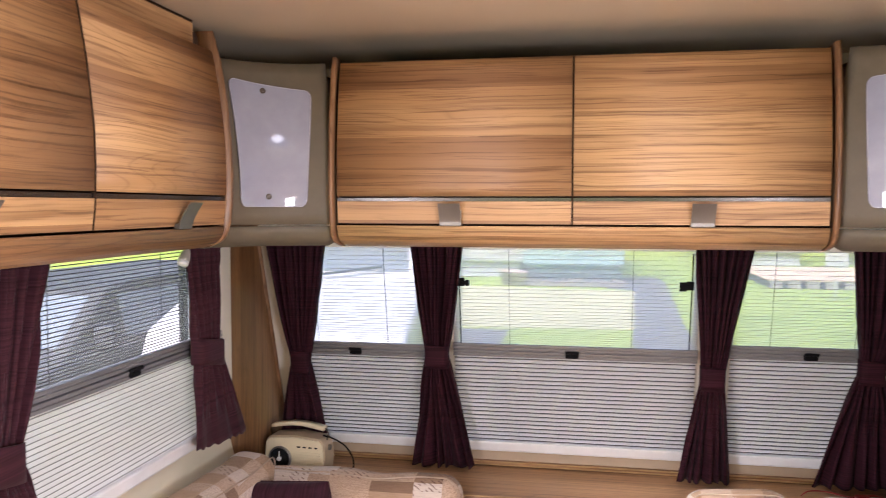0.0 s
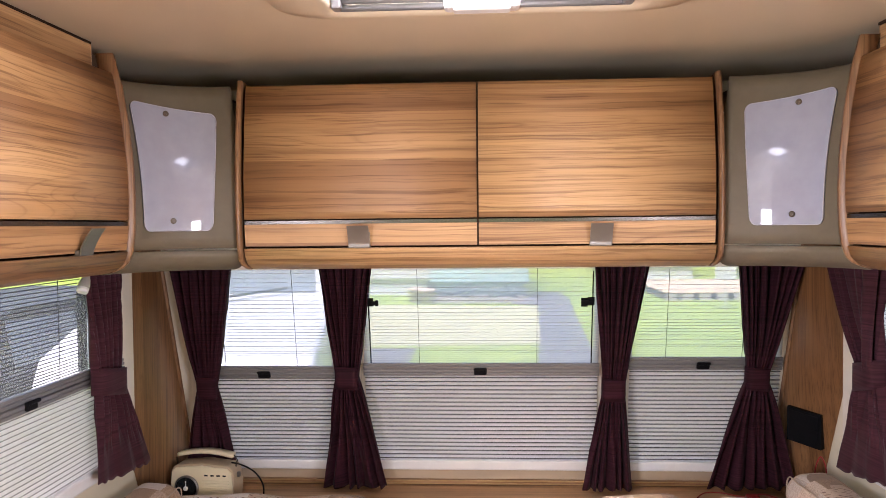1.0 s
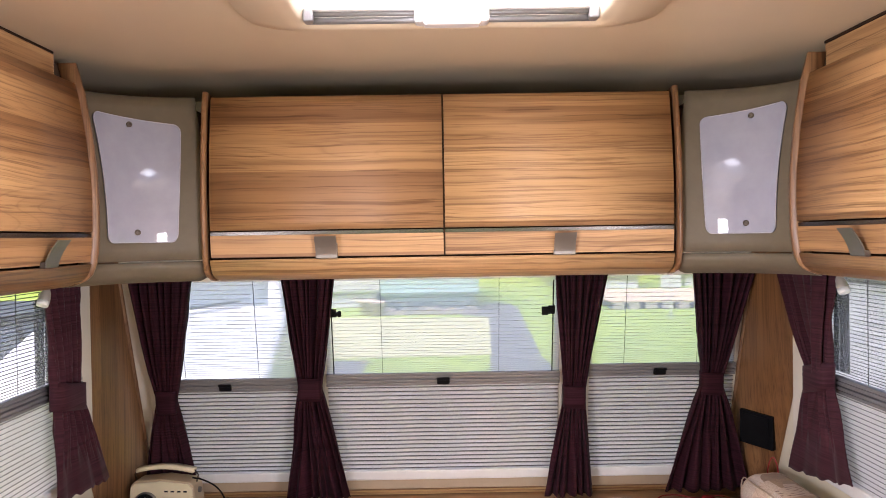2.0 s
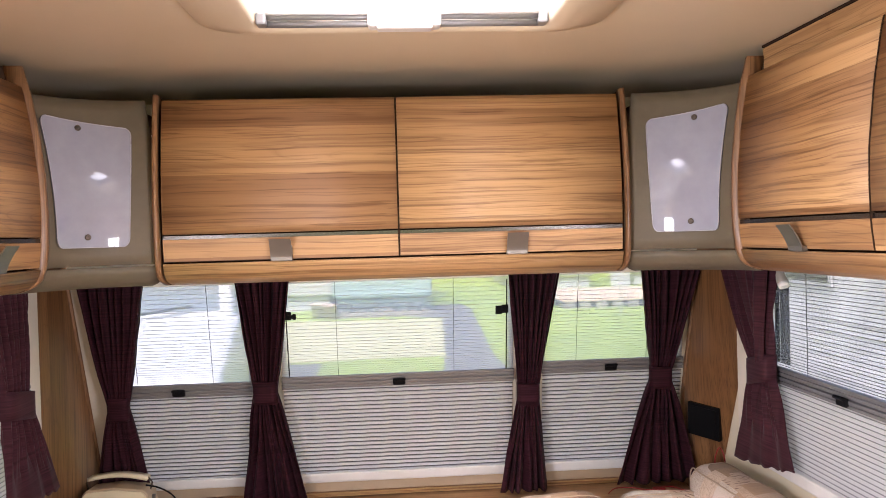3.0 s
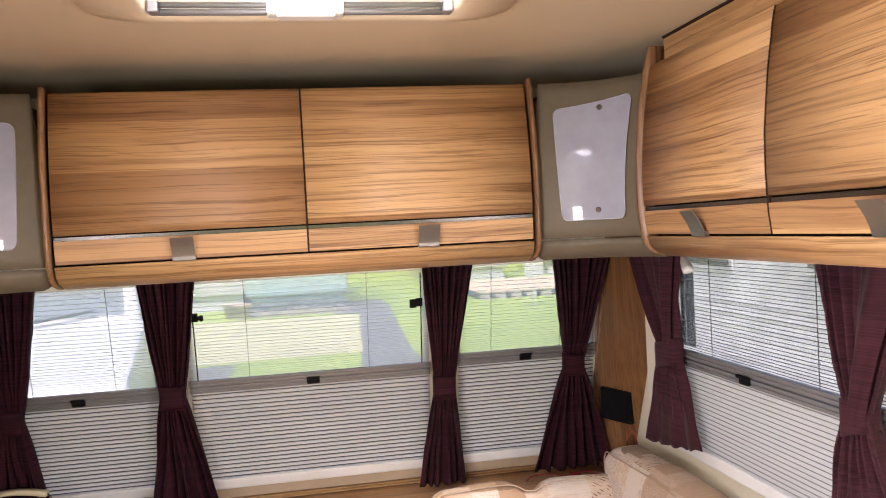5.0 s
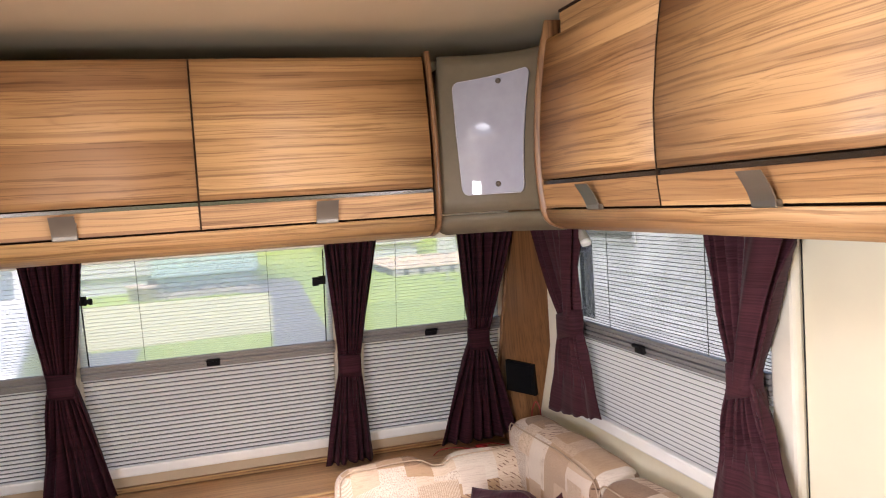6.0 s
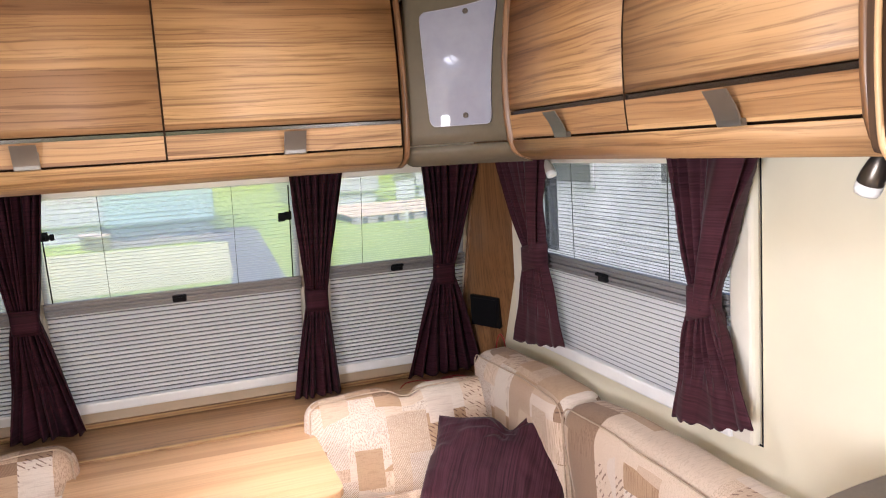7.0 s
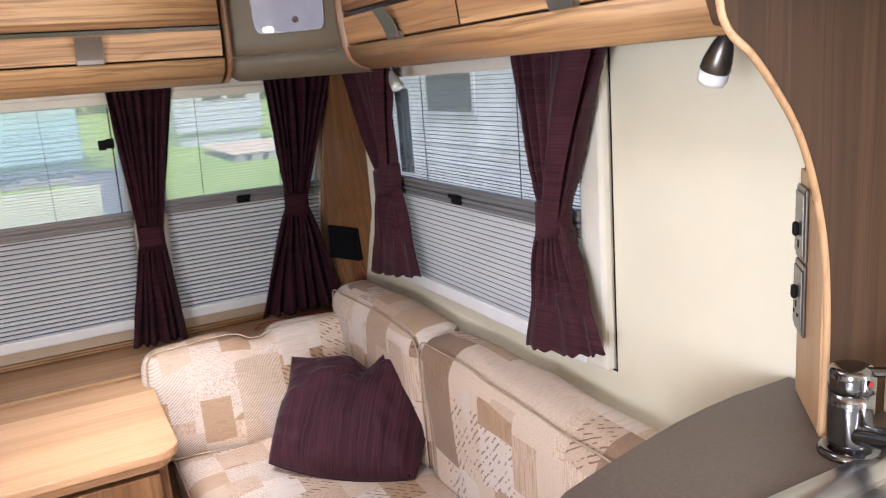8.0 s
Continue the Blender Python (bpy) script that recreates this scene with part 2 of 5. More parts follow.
def patchwork(name, shift):
    """Rectangles of cream, beige, tan and brown weave that overlap one another, some hatched or ribbed."""
    k = Mat(name, 0.85)
    tc = k.nt.nodes.new("ShaderNodeTexCoord")
    wob = k.node("ShaderNodeTexNoise", Scale=6.0, Detail=2.0)
    k.link(tc.outputs["Object"], wob.inputs["Vector"])
    off = k.nt.nodes.new("ShaderNodeVectorMath")
    off.operation = "MULTIPLY_ADD"
    k.link(wob.outputs["Color"], off.inputs[0])
    off.inputs[1].default_value = (0.010, 0.010, 0.010)
    k.link(tc.outputs["Object"], off.inputs[2])
    mp = k.nt.nodes.new("ShaderNodeMapping")
    mp.inputs["Location"].default_value = shift
    k.link(off.outputs[0], mp.inputs["Vector"])
    sep = k.nt.nodes.new("ShaderNodeSeparateXYZ")
    k.link(mp.outputs[0], sep.inputs[0])
    x, y, z = sep.outputs

    def dice(a, b, c):
        cm = k.nt.nodes.new("ShaderNodeCombineXYZ")
        for v, socket in zip((a, b, c), cm.inputs):
            if isinstance(v, bpy.types.NodeSocket):
                k.link(v, socket)
            else:
                socket.default_value = v
        wn = k.nt.nodes.new("ShaderNodeTexWhiteNoise")
        wn.noise_dimensions = "3D"
        k.link(cm.outputs[0], wn.inputs["Vector"])
        return wn.outputs

    def cells(wide, tall, seed):
        """Columns of rectangles, each column cut at heights of its own."""
        cx = k.math("FLOOR", k.math("MULTIPLY", x, wide))
        cy = k.math("FLOOR", k.math("MULTIPLY", y, wide))
        up = k.math("ADD", k.math("MULTIPLY", z, tall), k.math("MULTIPLY", dice(cx, cy, seed)["Value"], 5.0))
        sc = k.nt.nodes.new("ShaderNodeSeparateColor")
        k.link(dice(cx, k.math("ADD", cy, seed * 3.7), k.math("FLOOR", up))["Color"], sc.inputs[0])
        return sc.outputs

    tones = [(0.0, (0.516, 0.385, 0.278)), (0.18, (0.607, 0.516, 0.440)), (0.36, (0.405, 0.268, 0.162)),
             (0.50, (0.607, 0.486, 0.374)), (0.66, (0.285, 0.185, 0.118)), (0.76, (0.638, 0.562, 0.486)), (0.90, (0.446, 0.309, 0.197))]
    one, two = cells(7.6, 5.6, 1.0), cells(12.0, 8.5, 4.0)
    over = k.ramp(two[1], [(0.0, (1, 1, 1)), (0.30, (0, 0, 0))], "CONSTANT")
    base = k.mix(over, k.ramp(one[0], tones, "CONSTANT"), k.ramp(two[0], tones, "CONSTANT"))
    kind = k.mix(over, k.ramp(one[1], [(0.0, (0.0,) * 3), (0.99, (1.0,) * 3)]), k.ramp(two[2], [(0.0, (0.0,) * 3), (0.99, (1.0,) * 3)]))
    rib = k.noise(k.coord((420, 420, 9), False), 1.0, 2.0, 0.6)
    weft = k.noise(k.coord((12, 330, 330), False), 1.0, 2.0, 0.6)
    ribbed = k.ramp(rib, [(0.36, (0.58, 0.49, 0.43)), (0.52, (1.06, 1.04, 1.02))])
    woven = k.ramp(weft, [(0.36, (0.72, 0.65, 0.60)), (0.52, (1.05, 1.03, 1.0))])
    c = k.mix(k.ramp(kind, [(0.0, (0.15,) * 3), (0.30, (0.8,) * 3), (0.55, (0.1,) * 3)], "CONSTANT"), base, k.mix(1.0, base, ribbed, "MULTIPLY"))
    c = k.mix(0.45, c, woven, "MULTIPLY")
    # fine dark twill in some patches, short broken hatches in others
    tw = k.node("ShaderNodeTexWave", Scale=125.0, Distortion=0.6)
    tw.bands_direction = "DIAGONAL"
    k.link(tc.outputs["Object"], tw.inputs["Vector"])
    twill = k.ramp(tw.outputs["Fac"], [(0.3, (0.46, 0.35, 0.27)), (0.5, (1, 1, 1))])
    c = k.mix(k.ramp(kind, [(0.0, (0, 0, 0)), (0.60, (0.75,) * 3), (0.70, (0, 0, 0))], "CONSTANT"), c, k.mix(1.0, c, twill, "MULTIPLY"))
    w = k.node("ShaderNodeTexWave", Scale=32.0, Distortion=1.6)
    w.bands_direction = "DIAGONAL"
    k.link(tc.outputs["Object"], w.inputs["Vector"])
    gaps = k.noise(k.coord((60, 60, 60), False), 1.0, 1.0)
    hatch = k.ramp(w.outputs["Fac"], [(0.16, (0.30, 0.21, 0.20)), (0.26, (1, 1, 1))])
    hatch = k.mix(k.ramp(gaps, [(0.46, (0, 0, 0)), (0.52, (1, 1, 1))]), hatch, (1.0, 1.0, 1.0))
    c = k.mix(k.ramp(kind, [(0.0, (0, 0, 0)), (0.84, (0.85,) * 3)], "CONSTANT"), c, k.mix(1.0, c, hatch, "MULTIPLY"))
    k.color(c)
    k.bump(k.math("ADD", rib, weft), 0.3, 0.0012)
    k.b.inputs["Sheen Weight"].default_value = 0.1
    return k.m


PATCH = [patchwork("patchwork_upholstery", (0.0, 0.0, 0.0)), patchwork("patchwork_upholstery_b", (1.37, 0.4, 2.1)),
         patchwork("patchwork_upholstery_c", (3.1, 2.2, 0.7))]


def screen_cloth(name, color, glow, clear):
    """A thin cloth that light passes through: diffuse, translucent and open in parts."""
    k = Mat(name, 0.7, 0.0, color)
    n = k.noise(k.coord((200, 200, 200)), 1.0, 2.0)
    k.color(k.ramp(n, [(0.3, tuple(c * 0.92 for c in color)), (0.7, color)]))
    tr = k.nt.nodes.new("ShaderNodeBsdfTranslucent")
    tr.inputs["Color"].default_value = (*color, 1)
    mx = k.nt.nodes.new("ShaderNodeMixShader")
    mx.inputs[0].default_value = glow
    k.link(k.b.outputs[0], mx.inputs[1])
    k.link(tr.outputs[0], mx.inputs[2])
    out = k.nt.nodes["Material Output"]
    if clear:
        tp = k.nt.nodes.new("ShaderNodeBsdfTransparent")
        m2 = k.nt.nodes.new("ShaderNodeMixShader")
        m2.inputs[0].default_value = clear
        k.link(mx.outputs[0], m2.inputs[1])
        k.link(tp.outputs[0], m2.inputs[2])
        k.link(m2.outputs[0], out.inputs[0])
    else:
        k.link(mx.outputs[0], out.inputs[0])
    return k.m


BLIND = screen_cloth("pleated_blind_cloth", (0.70, 0.69, 0.685), 0.26, 0.0)
# greys for the shade drawn into the blinds' creases
CREASE_SHADE = plain("blind_crease_shade", (0.11, 0.107, 0.103), 0.7, vary=0.1)
CREASE_SHADE_SIDE = plain("pale_blind_crease_shade", (0.27, 0.265, 0.26), 0.7, vary=0.1)
# front net's milky colour adds glare haze to the outside; side net clearer
NET = screen_cloth("insect_net", (0.88, 0.93, 0.98), 0.9, 0.64)
NET_SIDE = screen_cloth("side_insect_net", (0.75, 0.76, 0.78), 0.6, 0.88)
NET_LINE = plain("grey_net_pleat", (0.40, 0.405, 0.42), 0.7, vary=0.1)
CORD = plain("dark_cord", (0.05, 0.05, 0.05), 0.7, vary=0.1)


def glass():
    k = Mat("clear_acrylic_glazing", 0.0, 0.0, (1, 1, 1))
    k.b.inputs["Transmission Weight"].default_value = 1.0
    k.b.inputs["IOR"].default_value = 1.08
    return k.m


GLASS = glass()




# ---- building helpers ----
def base_of(ob):
    at = Vector((0, 0, 0))
    while ob:
        at += ob.location
        ob = ob.parent
    return at


def thing(name, label, category, at=(0, 0, 0), group="", kind=""):
    ob = new(name)
    ob.location = at
    ob.empty_display_size = 0.05
    return tagged(ob, label, category, group, kind)


def part(name, bm, material, parent=None, label="", smooth=False):
    """Links a bmesh, given in the world's coordinates, as one mesh under its thing."""
    me = bpy.data.meshes.new(name)
    if parent:
        bm.transform(Matrix.Translation(-base_of(parent)))
    bmesh.ops.recalc_face_normals(bm, faces=bm.faces)
    bm.to_mesh(me)
    bm.free()
    for f in me.polygons:
        f.use_smooth = smooth
    me.materials.append(material)
    ob = new(name, me)
    if parent:
        ob.parent = parent
    return tagged(ob, label)


def solo(name, bm, material, label, category, kind="", smooth=False, group=""):
    ob = part(name, bm, material, None, "", smooth)
    return tagged(ob, label, category, group, kind)


def merge(bm, other):
    me = bpy.data.meshes.new("piece")
    other.to_mesh(me)
    other.free()
    bm.from_mesh(me)
    bpy.data.meshes.remove(me)
    return bm


def box(a, b, bevel=0.0, seg=2, bm=None):
    """A box from corner a to corner b with rounded edges; added to bm if given."""
    t = bmesh.new()
    bmesh.ops.create_cube(t, size=1)
    for v in t.verts:
        v.co = Vector([(a[i] + b[i]) / 2 + v.co[i] * (b[i] - a[i]) for i in range(3)])
    if bevel:
        bmesh.ops.bevel(t, geom=t.edges[:], offset=bevel, segments=seg, affect="EDGES", profile=0.5)
    return merge(bm, t) if bm else t


def prism(points, axis, lo, hi, bm=None, bevel=0.0):
    """A polygon in the plane of the two other axes (in x, y, z order), drawn out along the axis."""
    t = bmesh.new()

    def at(p, h):
        c = list(p)
        c.insert(axis, h)
        return t.verts.new(c)

    a, b = [at(p, lo) for p in points], [at(p, hi) for p in points]
    t.faces.new(a)
    t.faces.new(b[::-1])
    n = len(points)
    for i in range(n):
        t.faces.new((a[i], b[i], b[(i + 1) % n], a[(i + 1) % n]))
    if bevel:
        bmesh.ops.bevel(t, geom=t.edges[:], offset=bevel, segments=2, affect="EDGES", profile=0.5)
    return merge(bm, t) if bm else t


def tube(points, radius, sides=8, closed=False, bm=None):
    """A round bar along the points; radius a number or one for each point."""
    t = bm or bmesh.new()
    pts = [Vector(p) for p in points]
    n = len(pts)
    rad = radius if isinstance(radius, (list, tuple)) else [radius] * n
    rings, up = [], None
    for i, p in enumerate(pts):
        if closed:
            d = pts[(i + 1) % n] - pts[i - 1]
        else:
            d = pts[min(i + 1, n - 1)] - pts[max(i - 1, 0)]
        d.normalize()
        if up is None:
            up = d.orthogonal()
        up = (up - d * up.dot(d)).normalized()
        side = d.cross(up)
        rings.append([t.verts.new(p + rad[i] * (math.cos(a) * up + math.sin(a) * side))
                      for a in [2 * math.pi * j / sides for j in range(sides)]])
    for i in range(n if closed else n - 1):
        a, b = rings[i], rings[(i + 1) % n]
        for j in range(sides):
            t.faces.new((a[j], a[(j + 1) % sides], b[(j + 1) % sides], b[j]))
    if not closed:
        t.faces.new(rings[0][::-1])
        t.faces.new(rings[-1])
    return t


def sheet(f, nu, nv, bm=None, wrap=False):
    """The surface f(u, v) over 0 to 1 as a grid."""
    t = bm or bmesh.new()
    g = [[t.verts.new(f(i / nu, j / nv)) for j in range(nv + 1)] for i in range(nu if wrap else nu + 1)]
    for i in range(nu):
        for j in range(nv):
            a, b = g[i], g[(i + 1) % len(g)]
            t.faces.new((a[j], b[j], b[j + 1], a[j + 1]))
    return t


def slab(f, nu, nv, thick, bm=None):
    """A surface with thickness along the given vector."""
    t = bm or bmesh.new()
    d = Vector(thick)
    g = [[[t.verts.new(Vector(f(i / nu, j / nv)) + k * d) for j in range(nv + 1)] for i in range(nu + 1)] for k in (0, 1)]
    for k in (0, 1):
        for i in range(nu):
            for j in range(nv):
                q = (g[k][i][j], g[k][i + 1][j], g[k][i + 1][j + 1], g[k][i][j + 1])
                t.faces.new(q if k else q[::-1])
    rim = [(i, 0) for i in range(nu)] + [(nu, j) for j in range(nv)] + [(i, nv) for i in range(nu, 0, -1)] + [(0, j) for j in range(nv, 0, -1)]
    for (a, b), (c, d2) in zip(rim, rim[1:] + rim[:1]):
        t.faces.new((g[0][a][b], g[0][c][d2], g[1][c][d2], g[1][a][b]))
    return t


def disc_turn(profile, center, sides=24, axis=Vector((0, 0, 1))):
    """A turned body: profile of (radius, height) pairs about an axis through center."""
    t = bmesh.new()
    rot = Vector((0, 0, 1)).rotation_difference(axis).to_matrix()
    rings = [[t.verts.new(Vector(center) + rot @ Vector((r * math.cos(a), r * math.sin(a), h)))
              for a in [2 * math.pi * j / sides for j in range(sides)]] for r, h in profile]
    for a, b in zip(rings, rings[1:]):
        for j in range(sides):
            t.faces.new((a[j], a[(j + 1) % sides], b[(j + 1) % sides], b[j]))
    t.faces.new(rings[0][::-1])
    t.faces.new(rings[-1])
    return t


def smoothstep(a, b, x):
    """0 at a, 1 at b, eased between; a may lie above b."""
    x = max(0.0, min(1.0, (x - a) / (b - a)))
    return x * x * (3 - 2 * x)


# ---- the shell of the caravan ----
def wall_y(z):
    """The front wall leans: it stands further out towards the floor."""
    return 2.5 + (1.05 - z) * 0.22


def lean_box(x0, x1, z0, z1, d0, d1, bm=None, bevel=0.0):
    """A box that follows the leaning front wall, from d0 to d1 in front of it."""
    t = box((x0, -d1, z0), (x1, -d0, z1), bevel)
    for v in t.verts:
        v.co.y += wall_y(v.co.z)
    return merge(bm, t) if bm else t


def on_front(u, d, z):
    return Vector((u, wall_y(z) - d, z))


def on_right(u, d, z):
    return Vector((W - d, u, z))


def on_left(u, d, z):
    return Vector((-W + d, u, z))


def wbox(P, u0, u1, d0, d1, z0, z1, bevel=0.0, bm=None):
    """A box on one of the walls: u along it, d out from it into the room, z up."""
    t = box((u0, d0, z0), (u1, d1, z1), bevel)
    for v in t.verts:
        v.co = P(*v.co)
    return merge(bm, t) if bm else t


FRONT_OPEN = [(-0.975, -0.487), (-0.388, 0.388), (0.487, 0.975)]
Z_LO, Z_HI = 0.705, 1.40
bm = lean_box(-W, W, 0, Z_LO, -0.04, 0)
lean_box(-W, W, Z_HI, CEIL, -0.04, 0, bm)
edges = [-W] + [e for w in FRONT_OPEN for e in w] + [W]
for a, b in zip(edges[::2], edges[1::2]):
    lean_box(a, b, Z_LO, Z_HI, -0.04, 0, bm)
solo("wall_front", bm, CREAM_PLASTIC, "cream plastic front wall with three windows", "wall", "structure")

SIDE_Y, SIDE_Z = (1.15, 2.13), (0.862, 1.418)
for P, name, label in ((on_left, "wall_left", "cream board side wall with a window"), (on_right, "wall_right", "cream board side wall beside the sofa")):
    if P is on_left:
        # opening added behind the lounge for the left fill lamp
        bm = wbox(P, -2.4, -1.0, -0.04, 0, 0, CEIL)
        wbox(P, -0.2, SIDE_Y[0], -0.04, 0, 0, CEIL, 0, bm)
        wbox(P, -1.0, -0.2, -0.04, 0, 0, 0.9, 0, bm)
        wbox(P, -1.0, -0.2, -0.04, 0, 1.54, CEIL, 0, bm)
    else:
        # opening added behind the lounge for the right fill lamp
        bm = wbox(P, -2.4, -1.0, -0.04, 0, 0, CEIL)
        wbox(P, -0.2, SIDE_Y[0], -0.04, 0, 0, CEIL, 0, bm)
        wbox(P, -1.0, -0.2, -0.04, 0, 0, 0.99, 0, bm)
        wbox(P, -1.0, -0.2, -0.04, 0, 1.41, CEIL, 0, bm)
    wbox(P, SIDE_Y[1], 2.75, -0.04, 0, 0, CEIL, 0, bm)
    wbox(P, SIDE_Y[0], SIDE_Y[1], -0.04, 0, 0, SIDE_Z[0], 0, bm)
    wbox(P, SIDE_Y[0], SIDE_Y[1], -0.04, 0, SIDE_Z[1], CEIL, 0, bm)
    solo(name, bm, CREAM_WALL, label, "wall", "structure")

bm = box((-W, -2.44, 0), (W, -2.4, 0.85))
box((-W, -2.44, 1.65), (W, -2.4, CEIL), bm=bm)
box((-W, -2.44, 0.85), (-0.8, -2.4, 1.65), bm=bm)
box((0.8, -2.44, 0.85), (W, -2.4, 1.65), bm=bm)
solo("wall_rear", bm, CREAM_WALL, "unseen cream rear wall with an opening for fill light", "wall", "structure")
solo("floor", box((-W, -2.4, -0.06), (W, 2.72, 0)), SHELF, "brown wood-effect vinyl floor", "floor", "structure")

# ceiling: roof light opening, added unseen rear one; dips a little towards the front
bm = bmesh.new()
cz = (CEIL, CEIL + 0.03)
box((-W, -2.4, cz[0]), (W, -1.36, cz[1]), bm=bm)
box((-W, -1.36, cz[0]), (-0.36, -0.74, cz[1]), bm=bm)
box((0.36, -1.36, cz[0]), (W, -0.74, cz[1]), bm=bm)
box((-W, -0.74, cz[0]), (W, 0.86, cz[1]), bm=bm)
box((-W, 0.86, cz[0]), (-0.28, 1.42, cz[1]), bm=bm)
box((0.32, 0.86, cz[0]), (W, 1.42, cz[1]), bm=bm)
box((-W, 1.42, cz[0]), (W, 1.64, cz[1]), bm=bm)
box((-W, 1.64, cz[0]), (W, 2.5, cz[1]), bm=bm)
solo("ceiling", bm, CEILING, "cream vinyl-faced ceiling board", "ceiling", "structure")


# ---- windows and blinds ----
def window(name, P, u0, u1, z0, z1, label, stays=False, lip=0.02):
    win = thing(name, label, "window", P((u0 + u1) / 2, 0, z0), kind="structure")
    bm = bmesh.new()
    e = 0.014
    for a in ((u0 - e, u1 + e, z0 - e, z0 + 0.012), (u0 - e, u1 + e, z1 - 0.012, z1 + e), (u0 - e, u0 + 0.012, z0 + 0.012, z1 - 0.012), (u1 - 0.012, u1 + e, z0 + 0.012, z1 - 0.012)):
        wbox(P, a[0], a[1], -0.03, 0.006, a[2], a[3], 0.003, bm)
    part("window_frame", bm, CREAM_PLASTIC, win)
    pane = part("pane", wbox(P, u0 + 0.013, u1 - 0.013, -0.026, -0.021, z0 + 0.013, z1 - 0.013), GLASS, win, "clear acrylic pane")
    pane.visible_shadow = False
    if stays:
        for s, u in ((1, u0 + 0.024), (-1, u1 - 0.024)):
            bm = wbox(P, u - 0.0018, u + 0.0018, 0.0165, 0.020, z0 + 0.34, z1 - 0.02)
            wbox(P, u - 0.011 * (s < 0) - 0.006, u + 0.011 * (s > 0) + 0.006, 0.0155, 0.021, 1.266, 1.294, 0.002, bm)
            part("window_stay", bm, BLACK, win, "black telescopic window stay")
            knob = wbox(P, u + s * 0.010, u + s * 0.022, 0.016, 0.026, 1.271, 1.283, 0.002)
            wbox(P, u + s * 0.021, u + s * 0.033, 0.0155, 0.028, 1.267, 1.287, 0.004, knob)
            part("knob", knob, BLACK, win, "black turning knob")
    return win


def blind(P, u0, u1, z0, z1, rail, hand, label, cords, back=0.0, line=0.0006, grow=1.035, widest=0.0150, pleat=0.0142, net=None, seam=0.0016):
    """A pleated blind pulled half up, its rail, and the pleated insect net that comes down to it. seam: half height of
    each shade line.
    """
    b = thing("pleated_blind", label, "blind", P((u0 + u1) / 2, 0, z0), "window blinds")
    d = 0.018 + back
    r0, r1 = rail
    n = round((r0 - z0) / pleat)
    pitch = (r0 - z0) / n

    def cloth_at(u, v):
        k = round(v * 2 * n)
        return P(u0 + 0.006 + (u1 - u0 - 0.012) * u, d + (0.0045 if k % 2 else -0.0035), z0 + k * pitch / 2)

    part("blind_cloth", sheet(cloth_at, 6, 2 * n), BLIND, b, "off-white pleated blind cloth")
    # thin dark strips stand in for the shade in the pleat creases
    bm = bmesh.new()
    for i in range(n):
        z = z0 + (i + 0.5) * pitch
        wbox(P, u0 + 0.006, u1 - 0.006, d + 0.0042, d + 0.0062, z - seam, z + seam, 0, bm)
    part("seams", bm, CREASE_SHADE_SIDE if net else CREASE_SHADE, b, "grey strips standing in for crease shade")
    bm = bmesh.new()
    for lo, hi, out in ((0.0, 0.20, 0.011), (0.20, 0.25, 0.007), (0.25, 0.46, 0.013), (0.46, 0.56, 0.004), (0.56, 0.76, 0.012), (0.76, 0.81, 0.008), (0.81, 1.0, 0.010)):
        wbox(P, u0 + 0.002, u1 - 0.002, d - 0.008, d + out, r0 + (r1 - r0) * lo, r0 + (r1 - r0) * hi, 0.0015 if out > 0.009 else 0.0, bm)
    rl = part("rail", bm, GREY_RAIL, b, "grey two-part pull rail")
    zc = r0 + (r1 - r0) * 0.36
    bm = wbox(P, hand - 0.021, hand + 0.021, d + 0.010, d + 0.022, zc - 0.012, zc + 0.010, 0.005)
    wbox(P, hand - 0.022, hand + 0.022, d + 0.018, d + 0.030, zc + 0.004, zc + 0.013, 0.004, bm)
    part("handle", bm, BLACK, rl, "black finger pull")
    part("cassette", wbox(P, u0 - 0.004, u1 + 0.004, d - 0.014, d + 0.014, z0 - 0.036, z0, 0.006), WHITE_PLASTIC, b, "white bottom cassette")
    part("insect_net", wbox(P, u0 + 0.004, u1 - 0.004, d - 0.004, d - 0.003, r1, z1), net or NET, b, "fine white insect net")
    bm = bmesh.new()
    z, gap = r1 + 0.006, 0.0068
    while z < z1:
        wbox(P, u0 + 0.004, u1 - 0.004, d - 0.0025, d - 0.0005, z - line, z + line, 0, bm)
        z += gap
        gap = min(widest, gap * grow)
    part("net_pleats", bm, CORD if net else NET_LINE, b, "thin dark pleat lines of the insect net")
    for c in cords:
        part("cord", wbox(P, c - 0.0008, c + 0.0008, d - 0.0005, d + 0.001, r1, z1), CORD, b, "thin guide cord")
    return b


